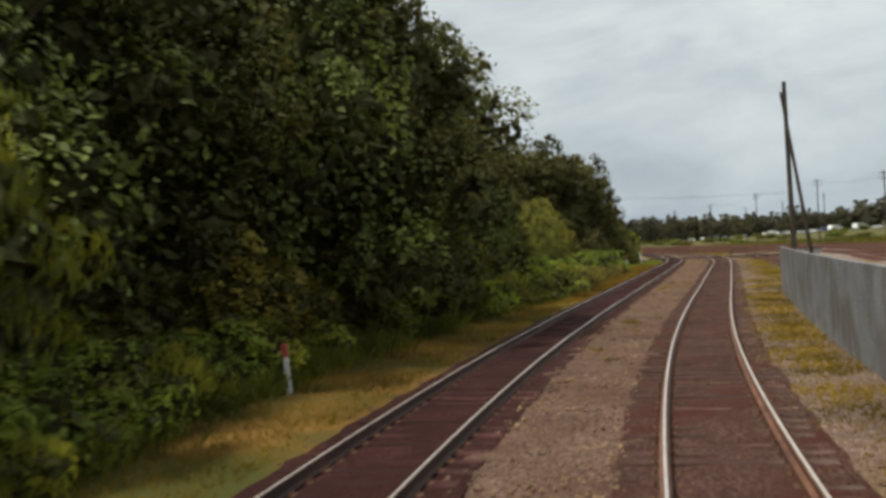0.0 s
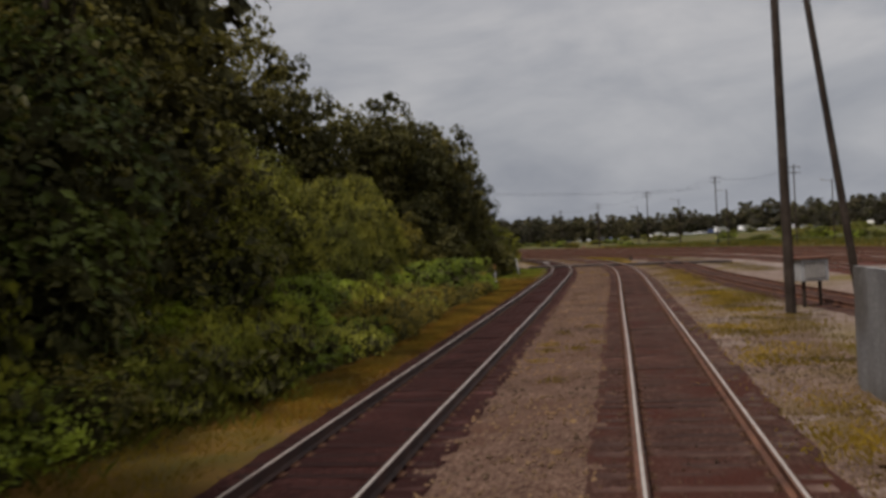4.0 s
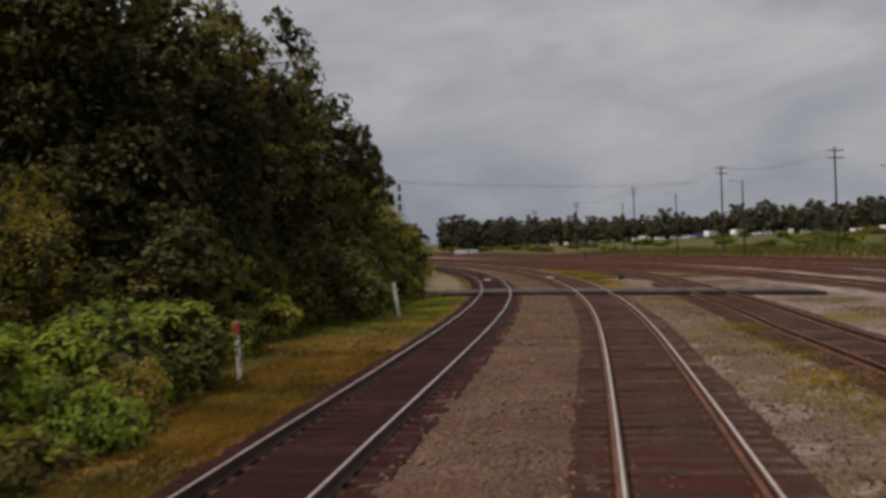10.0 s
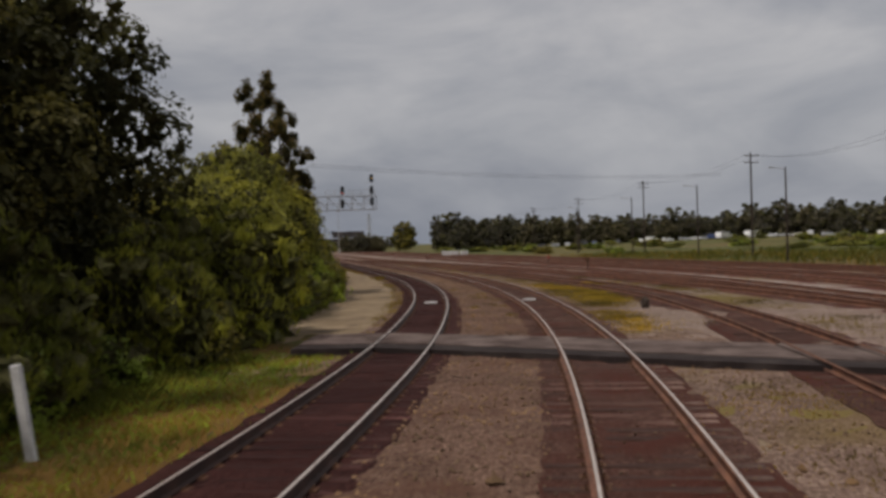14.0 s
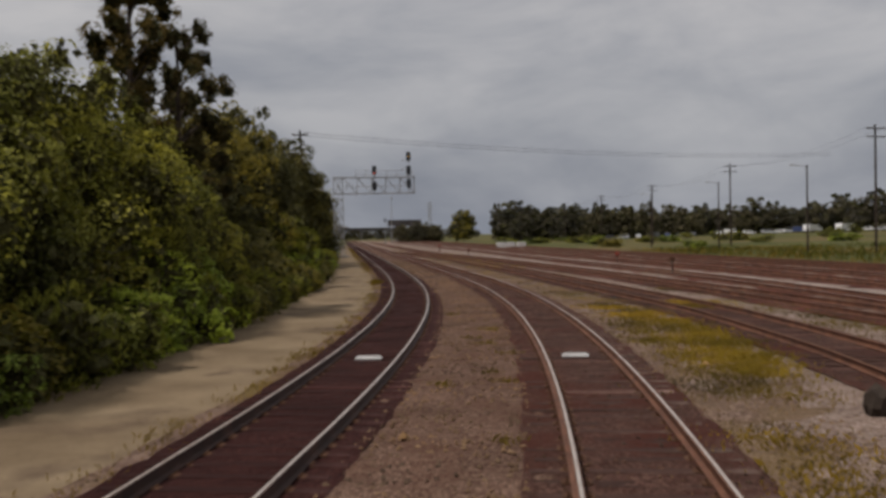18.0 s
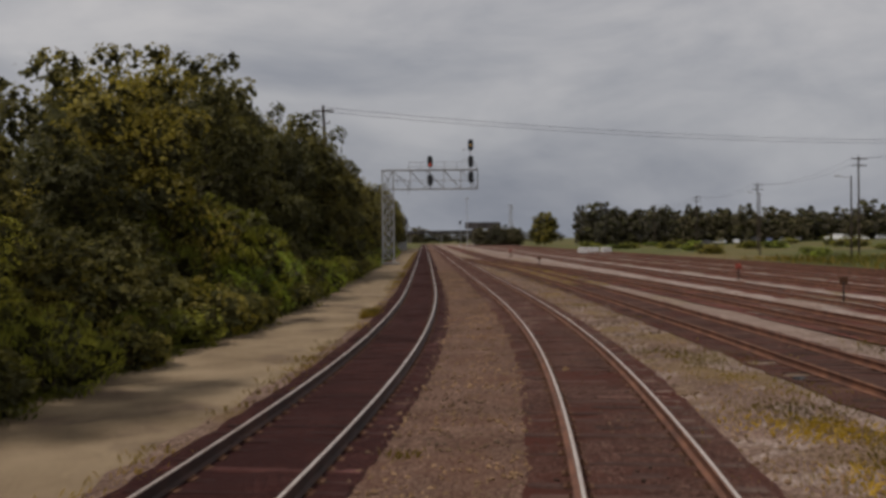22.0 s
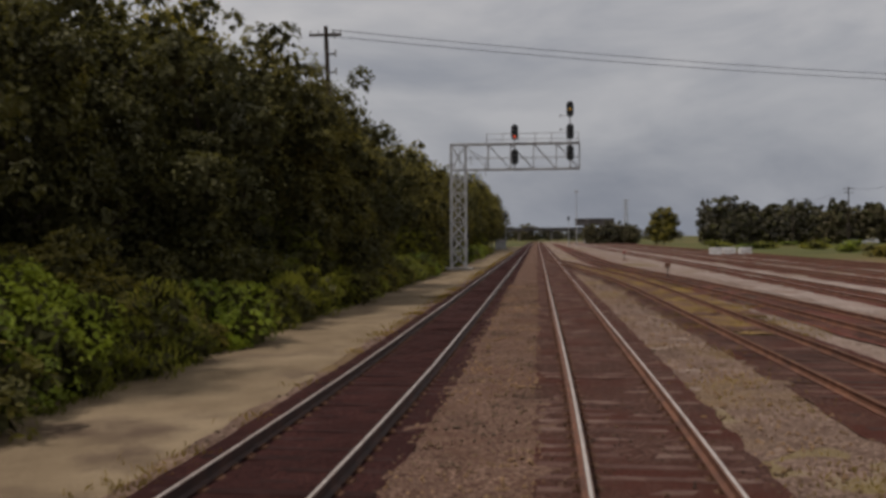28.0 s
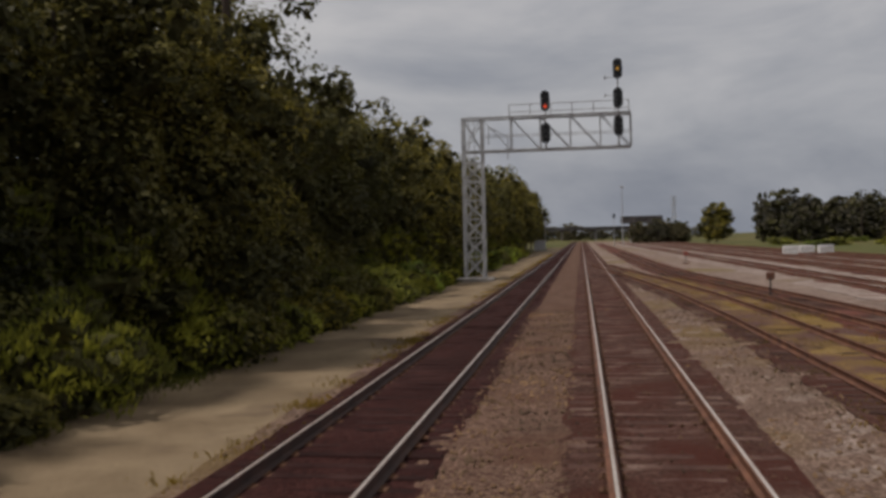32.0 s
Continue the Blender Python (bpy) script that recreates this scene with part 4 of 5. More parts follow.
for s, d, h, w in ((57.6, -13.4, 6.0, 0.85), (60.6, -12.4, 4.4, 0.9), (63.4, -13.4, 6.0, 0.8), (66.2, -12.3, 4.2, 0.9), (68.4, -13.6, 6.3, 0.85), (71.8, -12.8, 5.2, 0.85), (75.4, -14.2, 6.9, 0.8), (79.0, -13.6, 5.0, 0.8)):
    big_shrub(s, d, h, w, seed=19, kind=2)
for s, d, h, w in ((134.6, -12.8, 7.4, 0.8), (138.6, -13.4, 8.2, 0.8), (143.6, -12.4, 6.6, 0.85), (141.0, -10.9, 4.0, 0.75)):
    big_shrub(s, d, h, w, seed=20, kind=2)
for s, d, h in ((54.6, -10.4, 2.2), (56.4, -10.9, 2.7), (58.4, -11.1, 2.7), (60.8, -11.2, 2.3)):
    bush(s, d, h, 0.9, 5, seed=21, label="fresh green creepers heaped over a bush")
FOOT = table(((44, -8.2), (47, -7.5), (52, -6.8), (60, -7.3), (67, -7.7), (76, -7.3), (82, -7.9), (86, -8.7)))
s = 44.6
while s < 85:
    w = rr.uniform(0.75, 1.05)
    vine_mound(s, FOOT(s) - 1.45 * w, rr.uniform(0.75, 1.25), w, kind=(rr.choice((2, 2, 2, 1)) if s > 54 else rr.choice((0, 1, 0, 2))) if s < 79 else 0, seed=8)
    s += rr.uniform(0.9, 1.5)
s = 75.0
while s < 86.5:
    bush(s, -10.1 + rr.uniform(-0.9, 0.6), rr.uniform(1.1, 2.5), rr.uniform(0.85, 1.15), 3, seed=17, label="thick green creepers piled over a bush by the verge")
    s += rr.uniform(1.3, 1.9)
for k in range(22):
    vine_mound(rr.uniform(3, 44), -10.0 - 1.6 * rr.random(), rr.uniform(0.5, 1.0), rr.uniform(0.7, 1.0), seed=7)
for s, d, h in ((44, -14.6, 15.6), (51.0, -15.6, 17.0), (57, -22.6, 21.6), (63, -23.0, 21.2), (115.0, -14.0, 12.8), (101, -15.6, 13.6), (106, -15.4, 12.6), (111.5, -15.0, 11.6), (96.5, -16.0, 14.4), (15, -14.6, 15.0), (19.5, -14.2, 15.0), (93.6, -17.2, 15.0), (165.2, -13.6, 10.2), (200.5, -11.5, 10.4), (204.0, -11.3, 10.2), (24, -12.0, 15.6), (28.5, -11.4, 15.4), (32.4, -12.2, 15.4), (38.2, -14.4, 14.6)):
    tree(s, d, h, 1.0, seed=9)
for s, d, h, k in ((6.5, -10.6, 6.5, 3), (9.5, -11.4, 8.0, 1), (12.5, -11.8, 6.5, 3), (3.0, -11.0, 7.5, 1)):
    shrub(s, d, h, 0.8, k, seed=12)
for s, d, h in ((8.0, -9.0, 1.3), (10.2, -9.2, 1.5), (12.2, -9.4, 1.3), (14.4, -9.7, 1.2), (9.0, -10.0, 2.2), (12.8, -10.4, 2.0), (16.6, -10.0, 1.8), (18.5, -10.3, 2.0)):
    bush(s, d, h, 1.0, 3, seed=13, label="bright sunlit green bush beside the verge")
for s, d, h, k in ((9.5, -8.5, 1.2, 1), (11.3, -8.7, 1.3, 4), (13.2, -8.9, 1.1, 3), (15.6, -9.3, 1.2, 1), (10.4, -9.6, 2.0, 3)):
    bush(s, d, h, 1.0, k, seed=14, label="bright green bush with upright leaves beside the verge")
for s, d, h in ((168.4, -11.0, 2.6), (170.4, -10.9, 3.3), (172.6, -10.8, 3.5), (174.8, -10.8, 3.6), (177.0, -10.7, 3.1), (179.4, -10.6, 2.5)):
    bush(s, d, h, 0.8, 5, seed=16, label="bright green vine-covered bush in front of the dark trees")
for s, d, h in ((136.4, -10.6, 2.3), (138.0, -10.5, 2.0), (140.2, -11.4, 3.6), (142.6, -11.6, 3.8)):
    bush(s, d, h, 0.85, 5, seed=18, label="feathery yellow-green bush in front of rounded shrubs")
for s, d, h in ((35.4, -9.9, 1.6), (36.4, -9.2, 1.7), (37.6, -9.0, 1.5), (38.8, -9.5, 1.9), (40.2, -9.2, 1.6), (41.6, -9.6, 1.5)):
    bush(s, d, h, 1.2, 5, seed=15, label="vivid green bush standing out beside the verge")



# ---- signal gantry ----
def gantry():
    gy, x0, x1, x2 = 60.7, -8.0, -6.75, 2.95
    root = tagged(empty("signal_gantry", Matrix.Translation((x0, gy, -0.25))), "galvanised lattice cantilever signal bridge over two tracks", "signal gantry")
    inv = Matrix.Translation((-x0, -gy, 0.25))

    def rod(name, a, b, r, mat=M_GALV, parent=root, n=6):
        bm = tube_bm(inv @ Vector(a), inv @ Vector(b), r, r, n)
        return part(name, bm, mat, parent)

    def beam(name, a, b, w, parent=root, mat=M_GALV):
        a, b = inv @ Vector(a), inv @ Vector(b)
        q = (b - a).to_track_quat("Z", "Y").to_matrix().to_4x4()
        bm = box_bm(w, w, (b - a).length, Matrix.Translation((a + b) / 2) @ q, w * 0.12)
        return part(name, bm, mat, parent)

    dy = 0.6
    for x in (x0, x1):
        for y in (gy - dy, gy + dy):
            beam("mast_leg", (x, y, -0.2), (x, y, 10.55), 0.13)
    levels = [0.1 + 1.25 * k for k in range(7)] + [8.32, 10.5]
    for k in (0, 1, 2, 3, 4, 5, 7):
        a, b = levels[k], levels[k + 1]
        for y in (gy - dy, gy + dy):
            rod("mast_brace", (x0, y, a), (x1, y, b), 0.04)
            rod("mast_brace", (x1, y, a), (x0, y, b), 0.04)
            rod("mast_strut", (x0, y, b), (x1, y, b), 0.045)
        for x in (x0, x1):
            rod("mast_brace", (x, gy - dy, a), (x, gy + dy, b), 0.03)
    zb, zt = 8.32, 10.5
    for y in (gy - dy, gy + dy):
        for z in (zb, zt):
            beam("chord", (x0, y, z), (x2, y, z), 0.12)
        xs = [x1 + (x2 - x1) * k / 5 for k in range(6)]
        for k, x in enumerate(xs):
            rod("post", (x, y, zb), (x, y, zt), 0.04)
            if k < 5:
                rod("diagonal", (x, y, zt), (xs[k + 1], y, zb), 0.035)
        rod("mid_rail", (x1, y, zb + 1.0), (x2, y, zb + 1.0), 0.025)
    xs = [x1 + (x2 - x1) * k / 8 for k in range(9)]
    for x in xs:
        rod("cross_strut", (x, gy - dy, zb), (x, gy + dy, zb), 0.03)
        rod("cross_strut", (x, gy - dy, zt), (x, gy + dy, zt), 0.03)
    for x in (-5.0, -3.6, -2.2, -0.8, 0.6, 2.0, 2.9):
        rod("rail_post", (x, gy + dy + 0.35, zt), (x, gy + dy + 0.35, zt + 1.0), 0.035)
    for z in (0.5, 1.0):
        rod("hand_rail", (-5.0, gy + dy + 0.35, zt + z), (2.9, gy + dy + 0.35, zt + z), 0.035)
    deck = box_bm(7.9, 0.6, 0.05, inv @ Matrix.Translation((-1.05, gy + dy + 0.1, zt + 0.02)))
    part("walkway", deck, M_GALV, root)
    part("foundation", box_bm(2.4, 2.2, 0.5, inv @ Matrix.Translation(((x0 + x1) / 2, gy, -0.3)), 0.04), M_CONC, root, "concrete foundation block")
    for x, z0, z1 in ((x1 + 0.5, 8.7, 9.9), (x1 + 1.75, 7.7, 9.2)):
        rod("landing_post", (x, gy - dy - 0.1, z0), (x, gy - dy - 0.1, z1), 0.035)
    rod("landing_rail", (x1 + 0.5, gy - dy - 0.1, 9.9), (x1 + 1.75, gy - dy - 0.1, 9.2), 0.03)
    for z in (12.75, 11.6):
        rod("aerial_bracket", (1.3, gy - 0.6, z), (2.15, gy - 0.6, z), 0.025)
        rod("aerial", (1.35, gy - 0.6, z - 0.12), (1.35, gy - 0.6, z + 0.12), 0.05)
    lad = bmesh.new()
    for x in (-7.55, -7.2):
        tube_bm(inv @ Vector((x, gy - dy - 0.12, 0.3)), inv @ Vector((x, gy - dy - 0.12, 10.6)), 0.025, None, 6, lad)
    for k in range(33):
        z = 0.5 + 0.3 * k
        tube_bm(inv @ Vector((-7.55, gy - dy - 0.12, z)), inv @ Vector((-7.2, gy - dy - 0.12, z)), 0.015, None, 5, lad)
    part("ladder", lad, M_GALV, root)
    return root


def signal_head_mesh():
    """A tall oval backboard with hooded lamp on a dark housing."""
    bm = bmesh.new()
    ring, back = [], []
    for k in range(24):
        a = 2 * math.pi * k / 24
        x, z = math.cos(a) * 0.3, math.sin(a) * 0.3 + (0.36 if math.sin(a) > 0 else -0.36)
        ring.append(bm.verts.new((x, -0.03, z)))
        back.append(bm.verts.new((x, 0.03, z)))
    bm.faces.new(ring)
    bm.faces.new(back[::-1])
    for k in range(24):
        bm.faces.new((ring[k], back[k], back[(k + 1) % 24], ring[(k + 1) % 24]))
    box_bm(0.36, 0.28, 0.9, Matrix.Translation((0, 0.16, 0)), 0.03, bm)
    return bm


def glow(name, col, power):
    m, n, l, b = material(name)
    b.inputs["Base Color"].default_value = (*col, 1)
    b.inputs["Emission Color"].default_value = (*col, 1)
    b.inputs["Emission Strength"].default_value = power
    return m


M_LENS = surface("dark_lens", (0.01, 0.01, 0.012), (0.014, 0.014, 0.016), (0.02, 0.02, 0.02), 5.0, 30.0, rough=0.2, bump=0.0)
M_REDLAMP = glow("red_lamp", (1.0, 0.12, 0.05), 0.5)
M_YELLOWLAMP = glow("amber_lamp", (1.0, 0.55, 0.1), 0.2)


def signal_head(parent, x, y, z, lit=None, base=Vector((0, 0, 0))):
    bm = signal_head_mesh()
    bmesh.ops.transform(bm, matrix=Matrix.Translation(Vector((x, y, z)) - base), verts=bm.verts[:])
    head = part("signal_head", bm, M_BLACK, parent, "black oval signal head")
    for k, dz in enumerate((0.38, 0.0, -0.38)):
        c = Vector((x, y, z + dz)) - base
        part("lens", tube_bm(c + Vector((0, -0.035, 0)), c + Vector((0, -0.055, 0)), 0.11, 0.11, 12), lit[1] if lit and lit[0] == k else M_LENS, head)
        hood = bmesh.new()
        n = 9
        ra = [[hood.verts.new(c + Vector((math.cos(math.pi * i / (n - 1)) * 0.13, d, math.sin(math.pi * i / (n - 1)) * 0.13))) for i in range(n)] for d in (-0.03, -0.3)]
        for i in range(n - 1):
            hood.faces.new((ra[0][i], ra[0][i + 1], ra[1][i + 1], ra[1][i]))
        part("hood", hood, M_BLACK, head)
    return head


gantry()


def signal_mast(x, heads, top, label):
    base = Vector((x, 59.75, 8.3))
    root = tagged(empty("railway_signal", Matrix.Translation(base)), label, "railway signal", "signals on the gantry")
    part("pole", tube_bm((0, 0.2, -0.1), (0, 0.2, top - base.z), 0.06, 0.05), M_GALV, root)
    part("bracket", box_bm(0.16, 0.7, 0.1, Matrix.Translation((0, 0.35, 0.2)), 0.01), M_GALV, root)
    part("bracket", box_bm(0.16, 0.7, 0.1, Matrix.Translation((0, 0.35, 2.2)), 0.01), M_GALV, root)
    for z, lit in heads:
        signal_head(root, x, 59.75, z, lit, base)
    return root


signal_mast(2.15, ((13.25, (1, M_YELLOWLAMP)), (11.38, None), (9.6, None)), 13.9, "three stacked black signal heads on a pole")
signal_mast(-2.5, ((11.4, (2, M_REDLAMP)), (9.3, None)), 12.0, "two stacked black signal heads, the upper glowing red")


# ---- poles and wires ----
def wire(name, a, b, sag, label, r=0.02, n=18):
    """One hanging wire: a thin tube along a sagging line."""
    a, b = Vector(a), Vector(b)
    side = (b - a).cross(Vector((0, 0, 1))).normalized()
    verts, faces = [], []
    for k in range(n + 1):
        u = k / n
        c = a.lerp(b, u) - Vector((0, 0, sag * 4 * u * (1 - u)))
        verts += [c + side * r, c + Vector((0, 0, r)), c - side * r, c - Vector((0, 0, r))]
    for k in range(n):
        for j in range(4):
            faces.append((k * 4 + j, k * 4 + (j + 1) % 4, k * 4 + 4 + (j + 1) % 4, k * 4 + 4 + j))
    return tagged(mesh_object(name, verts, faces, M_BLACK), label, "wire", "overhead wires")


def utility_pole(p, top, arms=1, lean=(0, 0), turn=0.0, r=0.14, label="tall wooden utility pole with a crossarm", transformer=False, arm_len=2.4):
    root = tagged(empty("utility_pole", Matrix.Translation((p[0], p[1], -0.42)) @ pose(0, 0, 0, 0, 0, turn)), label, "utility pole", "utility poles")
    h = top + 0.42
    tip = Vector((lean[0], lean[1], h))
    part("shaft", tube_bm((0, 0, -0.3), tip, r, r * 0.7, 10), M_POLE, root)
    for k in range(arms):
        c = tip * (1 - (0.45 + 0.9 * k) / h)
        arm = part("crossarm", box_bm(arm_len, 0.1, 0.12, Matrix.Translation(c + Vector((0, -0.14, 0))), 0.01), M_POLE, root)
        for x in (-0.46, -0.22, 0.22, 0.46):
            q = c + Vector((x * arm_len, -0.14, 0.06))
            part("insulator", tube_bm(q, q + Vector((0, 0, 0.16)), 0.045, 0.03, 7), M_GALV, arm)
    if transformer:
        for k in range(3):
            q = tip * (1 - (0.5 + 0.9 * k) / h)
            part("bracket", tube_bm(q, q + Vector((0.4, 0, 0.05)), 0.04, 0.04, 5), M_POLE, root)
            part("insulator", tube_bm(q + Vector((0.42, 0, -0.1)), q + Vector((0.42, 0, 0.25)), 0.06, 0.05, 7), M_GALV, root)
    return root


utility_pole((-10.3, 26.3), 13.0, 1, (-0.5, 0), 0, 0.15, "leaning wooden pole with insulators among the trees", True, 1.6)
POLES = (((57, 81.7), 13.5, 2, 0.15), ((50.8, 29.6), 13.7, 2, 0.15), ((46, -8.3), 12.6, 2, 0.14), ((62, 135), 13, 2, 0.15), ((66, 190), 13, 2, 0.15), ((70, 250), 13, 1, 0.15))
for p, top, arms, r in POLES:
    utility_pole(p, top, arms, (0, 0), 10, r, "distant wooden utility pole with crossarms")
for i, j in ((2, 1), (1, 0), (0, 3), (3, 4), (4, 5)):
    for dx in (-0.9, 0.9):
        a, b = POLES[i], POLES[j]
        wire("overhead_wire", (a[0][0] + dx, a[0][1], a[1] - 0.3), (b[0][0] + dx, b[0][1], b[1] - 0.3), 1.2, "thin black overhead wire between poles", 0.013)
for dz in (0.0, 0.32):
    wire("overhead_wire", (-10.5, 26.2, 12.8 - dz), (57, 50, 12.4 - dz), 0.9, "black wire crossing over the yard", 0.016, 20)


def street_lamp(p, top, arm, turn=0.0):
    root = tagged(empty("street_lamp", Matrix.Translation((p[0], p[1], -0.42)) @ pose(0, 0, 0, 0, 0, turn)), "yard lamp on a tall thin pole with an arm", "street lamp", "yard lamps")
    part("pole", tube_bm((0, 0, -0.2), (0, 0, top + 0.42), 0.12, 0.08, 8), M_POLE, root)
    part("arm", tube_bm((0, 0, top + 0.2), (arm, 0, top + 0.45), 0.045, 0.035, 6), M_GALV, root)
    part("lamp_head", box_bm(0.6, 0.22, 0.14, Matrix.Translation((arm, 0, top + 0.42)), 0.04), M_GALV, root)
    return root


for p, top in (((38.9, 1.1), 9.4), ((41.5, 26.8), 9.2), ((44, -22), 9.2), ((45, 58), 9.2), ((48, 95), 9.2)):
    street_lamp(p, top, -1.6)


# ---- beside the line ----
def marker_post(s, off, height, red=True, label="", lean=3.0, r=0.05):
    root = tagged(empty("marker_post", spot(s, off, -0.42) @ pose(0, 0, 0, 2, -lean, 0)), label, "marker post", "trackside posts")
    part("post", box_bm(r * 2, r * 1.4, height, Matrix.Translation((0, 0, height / 2 - 0.1)), 0.01), M_WHITE, root, "white painted post")
    if red:
        part("cap", box_bm(r * 2.6, r * 1.7, 0.28, Matrix.Translation((0, 0, height + 0.02)), 0.015), M_RED, root, "red reflector cap")
    return root


marker_post(17.6, -8.4, 1.05, True, "white marker post with a red cap in the grass")
marker_post(86.3, -8.4, 1.34, True, "white marker post with a red cap beside bushes", 1)
marker_post(104.2, -8.25, 1.62, False, "weathered grey-white post leaning in the verge", 7, 0.068)


def sheet_wall():
    root = tagged(empty("wall_east"), "grey ribbed sheet-metal wall beside the track", "wall", "", "structure")
    s0, s1, z0, z1 = -25.0, 45.0, -0.42, 1.85
    for k in range(14):
        a, b = s0 + (s1 - s0) * k / 14 + 0.02, s0 + (s1 - s0) * (k + 1) / 14 - 0.02
        verts, faces = [], []
        n = 25
        for i in range(n):
            s = a + (b - a) * i / (n - 1)
            rib = 0.025 if (i // 2) % 2 else 0.0
            for off in (3.0 - rib, 3.12):
                verts += [at(s, off, z0), at(s, off, z1)]
        for i in range(n - 1):
            j = i * 4
            faces += [(j, j + 1, j + 5, j + 4), (j + 2, j + 6, j + 7, j + 3), (j + 1, j + 3, j + 7, j + 5)]
        faces += [(0, 2, 3, 1), (n * 4 - 4, n * 4 - 3, n * 4 - 1, n * 4 - 2)]
        mesh_object("panel", verts, faces, M_WALL, root)
    return root


sheet_wall()
v = at(59, 4.45)
utility_pole((v.x, v.y), 11.5, 0, (-0.1, 0), 20, 0.17, "stout dark wooden pole standing in yellow weeds")
v = at(53, 5.2)
utility_pole((v.x, v.y), 10.0, 0, (-1.3, 0.6), 20, 0.11, "leaning dark wooden brace pole behind the wall")


def relay_box(s, off, sx, sy, sz, label, turn=0.0, mat=M_CONC):
    root = tagged(empty("equipment_box", spot(s, off, -0.36, turn)), label, "equipment box")
    part("body", box_bm(sx, sy, sz, Matrix.Translation((0, 0, sz / 2 + 0.08)), 0.015), mat, root)
    part("lid", box_bm(sx + 0.12, sy + 0.12, 0.06, Matrix.Translation((0, 0, sz + 0.12)), 0.012), M_RUST, root, "rusty brown lid")
    part("plinth", box_bm(sx + 0.08, sy + 0.08, 0.14, Matrix.Translation((0, 0, 0.05)), 0.01), M_CONC, root)
    part("door", box_bm(sx * 0.8, 0.03, sz * 0.8, Matrix.Translation((0, -sy / 2 - 0.012, sz / 2 + 0.08)), 0.008), M_GALV, root)
    return root


def stand_box(s, off):
    root = tagged(empty("meter_box", spot(s, off, -0.36, 12)), "weathered metal box with rusty lid on a post", "metal box")
    for x in (-0.28, 0.28):
        part("leg", box_bm(0.1, 0.1, 1.1, Matrix.Translation((x, 0, 0.5)), 0.01), M_POLE, root)
    part("body", box_bm(0.95, 0.6, 0.75, Matrix.Translation((0, 0, 1.42)), 0.015), M_GALV, root)
    part("lid", box_bm(1.12, 0.78, 0.07, Matrix.Translation((0, 0, 1.83)), 0.012), M_RUST, root, "rusty brown lid")
    part("door", box_bm(0.7, 0.03, 0.55, Matrix.Translation((0, -0.315, 1.42)), 0.008), M_CONC, root)
    return root


stand_box(61.5, 5.6)


def far_tree(p, h, w, k, label, group="far trees"):
    m = Matrix.Translation((p[0], p[1], -0.45)) @ pose(0, 0, 0, 0, 0, 77 * k + p[1]) @ Matrix.Diagonal((w / 3.2, w / 3.2, h / 10.0, 1))
    return plant("tree", *FAR_KINDS[k if k == 3 and "lone" in label else k % 3], label, "tree", group, m)


FAR_KINDS = [(TREE_KINDS[0][0], crown_mesh("crown", 300 + k, broadleaf_lobes(310 + k, 10.0, 3.3, 0.02, 20), 1700, 0.48, M_HAZELEAF, 0.85, 0.4, inner=0.12)) for k in range(3)]
FAR_KINDS.append((TREE_KINDS[0][0], crown_mesh("crown", 305, broadleaf_lobes(316, 10.0, 3.3, 0.1), 4500, 0.4, M_LEAF2, 0.8, 0.4)))
far_tree((41.5, 306), 13.2, 5.2, 3, "lone round tree standing in the field")
rf = random.Random(9)
# ---- beyond the yard ----
def seen_from(bearing, dist):
    a = radians(bearing)
    return -23.3 + math.sin(a) * dist, -115.1 + math.cos(a) * dist


TREE_FAR = table(((9, 402), (18, 405), (28, 430), (33, 360), (40, 300), (60, 260)))
b = 11.5
k = 0
while b < 58:
    d = TREE_FAR(b) + rf.uniform(-12, 12)
    x, y = seen_from(b, d)
    h = rf.uniform(8.8, 13.2) if b > 11.5 else rf.uniform(11, 14.5)
    if rf.random() < 0.16:
        h *= rf.uniform(1.15, 1.4)
    m = Matrix.Translation((x, y, rise(x, y) - 0.9)) @ pose(0, 0, 0, 0, 0, 77 * k) @ Matrix.Diagonal((h / rf.uniform(6.4, 9.0), h / rf.uniform(6.4, 9.0), h / 10.0, 1))
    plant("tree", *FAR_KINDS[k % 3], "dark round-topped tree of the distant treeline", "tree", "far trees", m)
    b += rf.uniform(0.3, 0.5) * 400 / d
    k += 1
for k in range(16):
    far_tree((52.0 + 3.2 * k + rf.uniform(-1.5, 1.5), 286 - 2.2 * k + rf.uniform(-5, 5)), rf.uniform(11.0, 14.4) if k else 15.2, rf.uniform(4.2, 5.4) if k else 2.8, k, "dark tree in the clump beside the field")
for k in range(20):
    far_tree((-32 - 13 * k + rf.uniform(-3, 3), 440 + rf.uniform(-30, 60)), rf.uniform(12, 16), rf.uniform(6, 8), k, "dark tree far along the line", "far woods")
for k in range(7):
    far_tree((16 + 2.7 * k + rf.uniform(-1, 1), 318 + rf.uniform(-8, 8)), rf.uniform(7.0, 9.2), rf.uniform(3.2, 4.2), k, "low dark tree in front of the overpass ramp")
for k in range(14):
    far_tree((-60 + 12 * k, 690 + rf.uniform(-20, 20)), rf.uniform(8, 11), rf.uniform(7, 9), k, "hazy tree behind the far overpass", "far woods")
far_tree((-11, 640), 13, 8, 1, "round tree rising behind the overpass", "far woods")
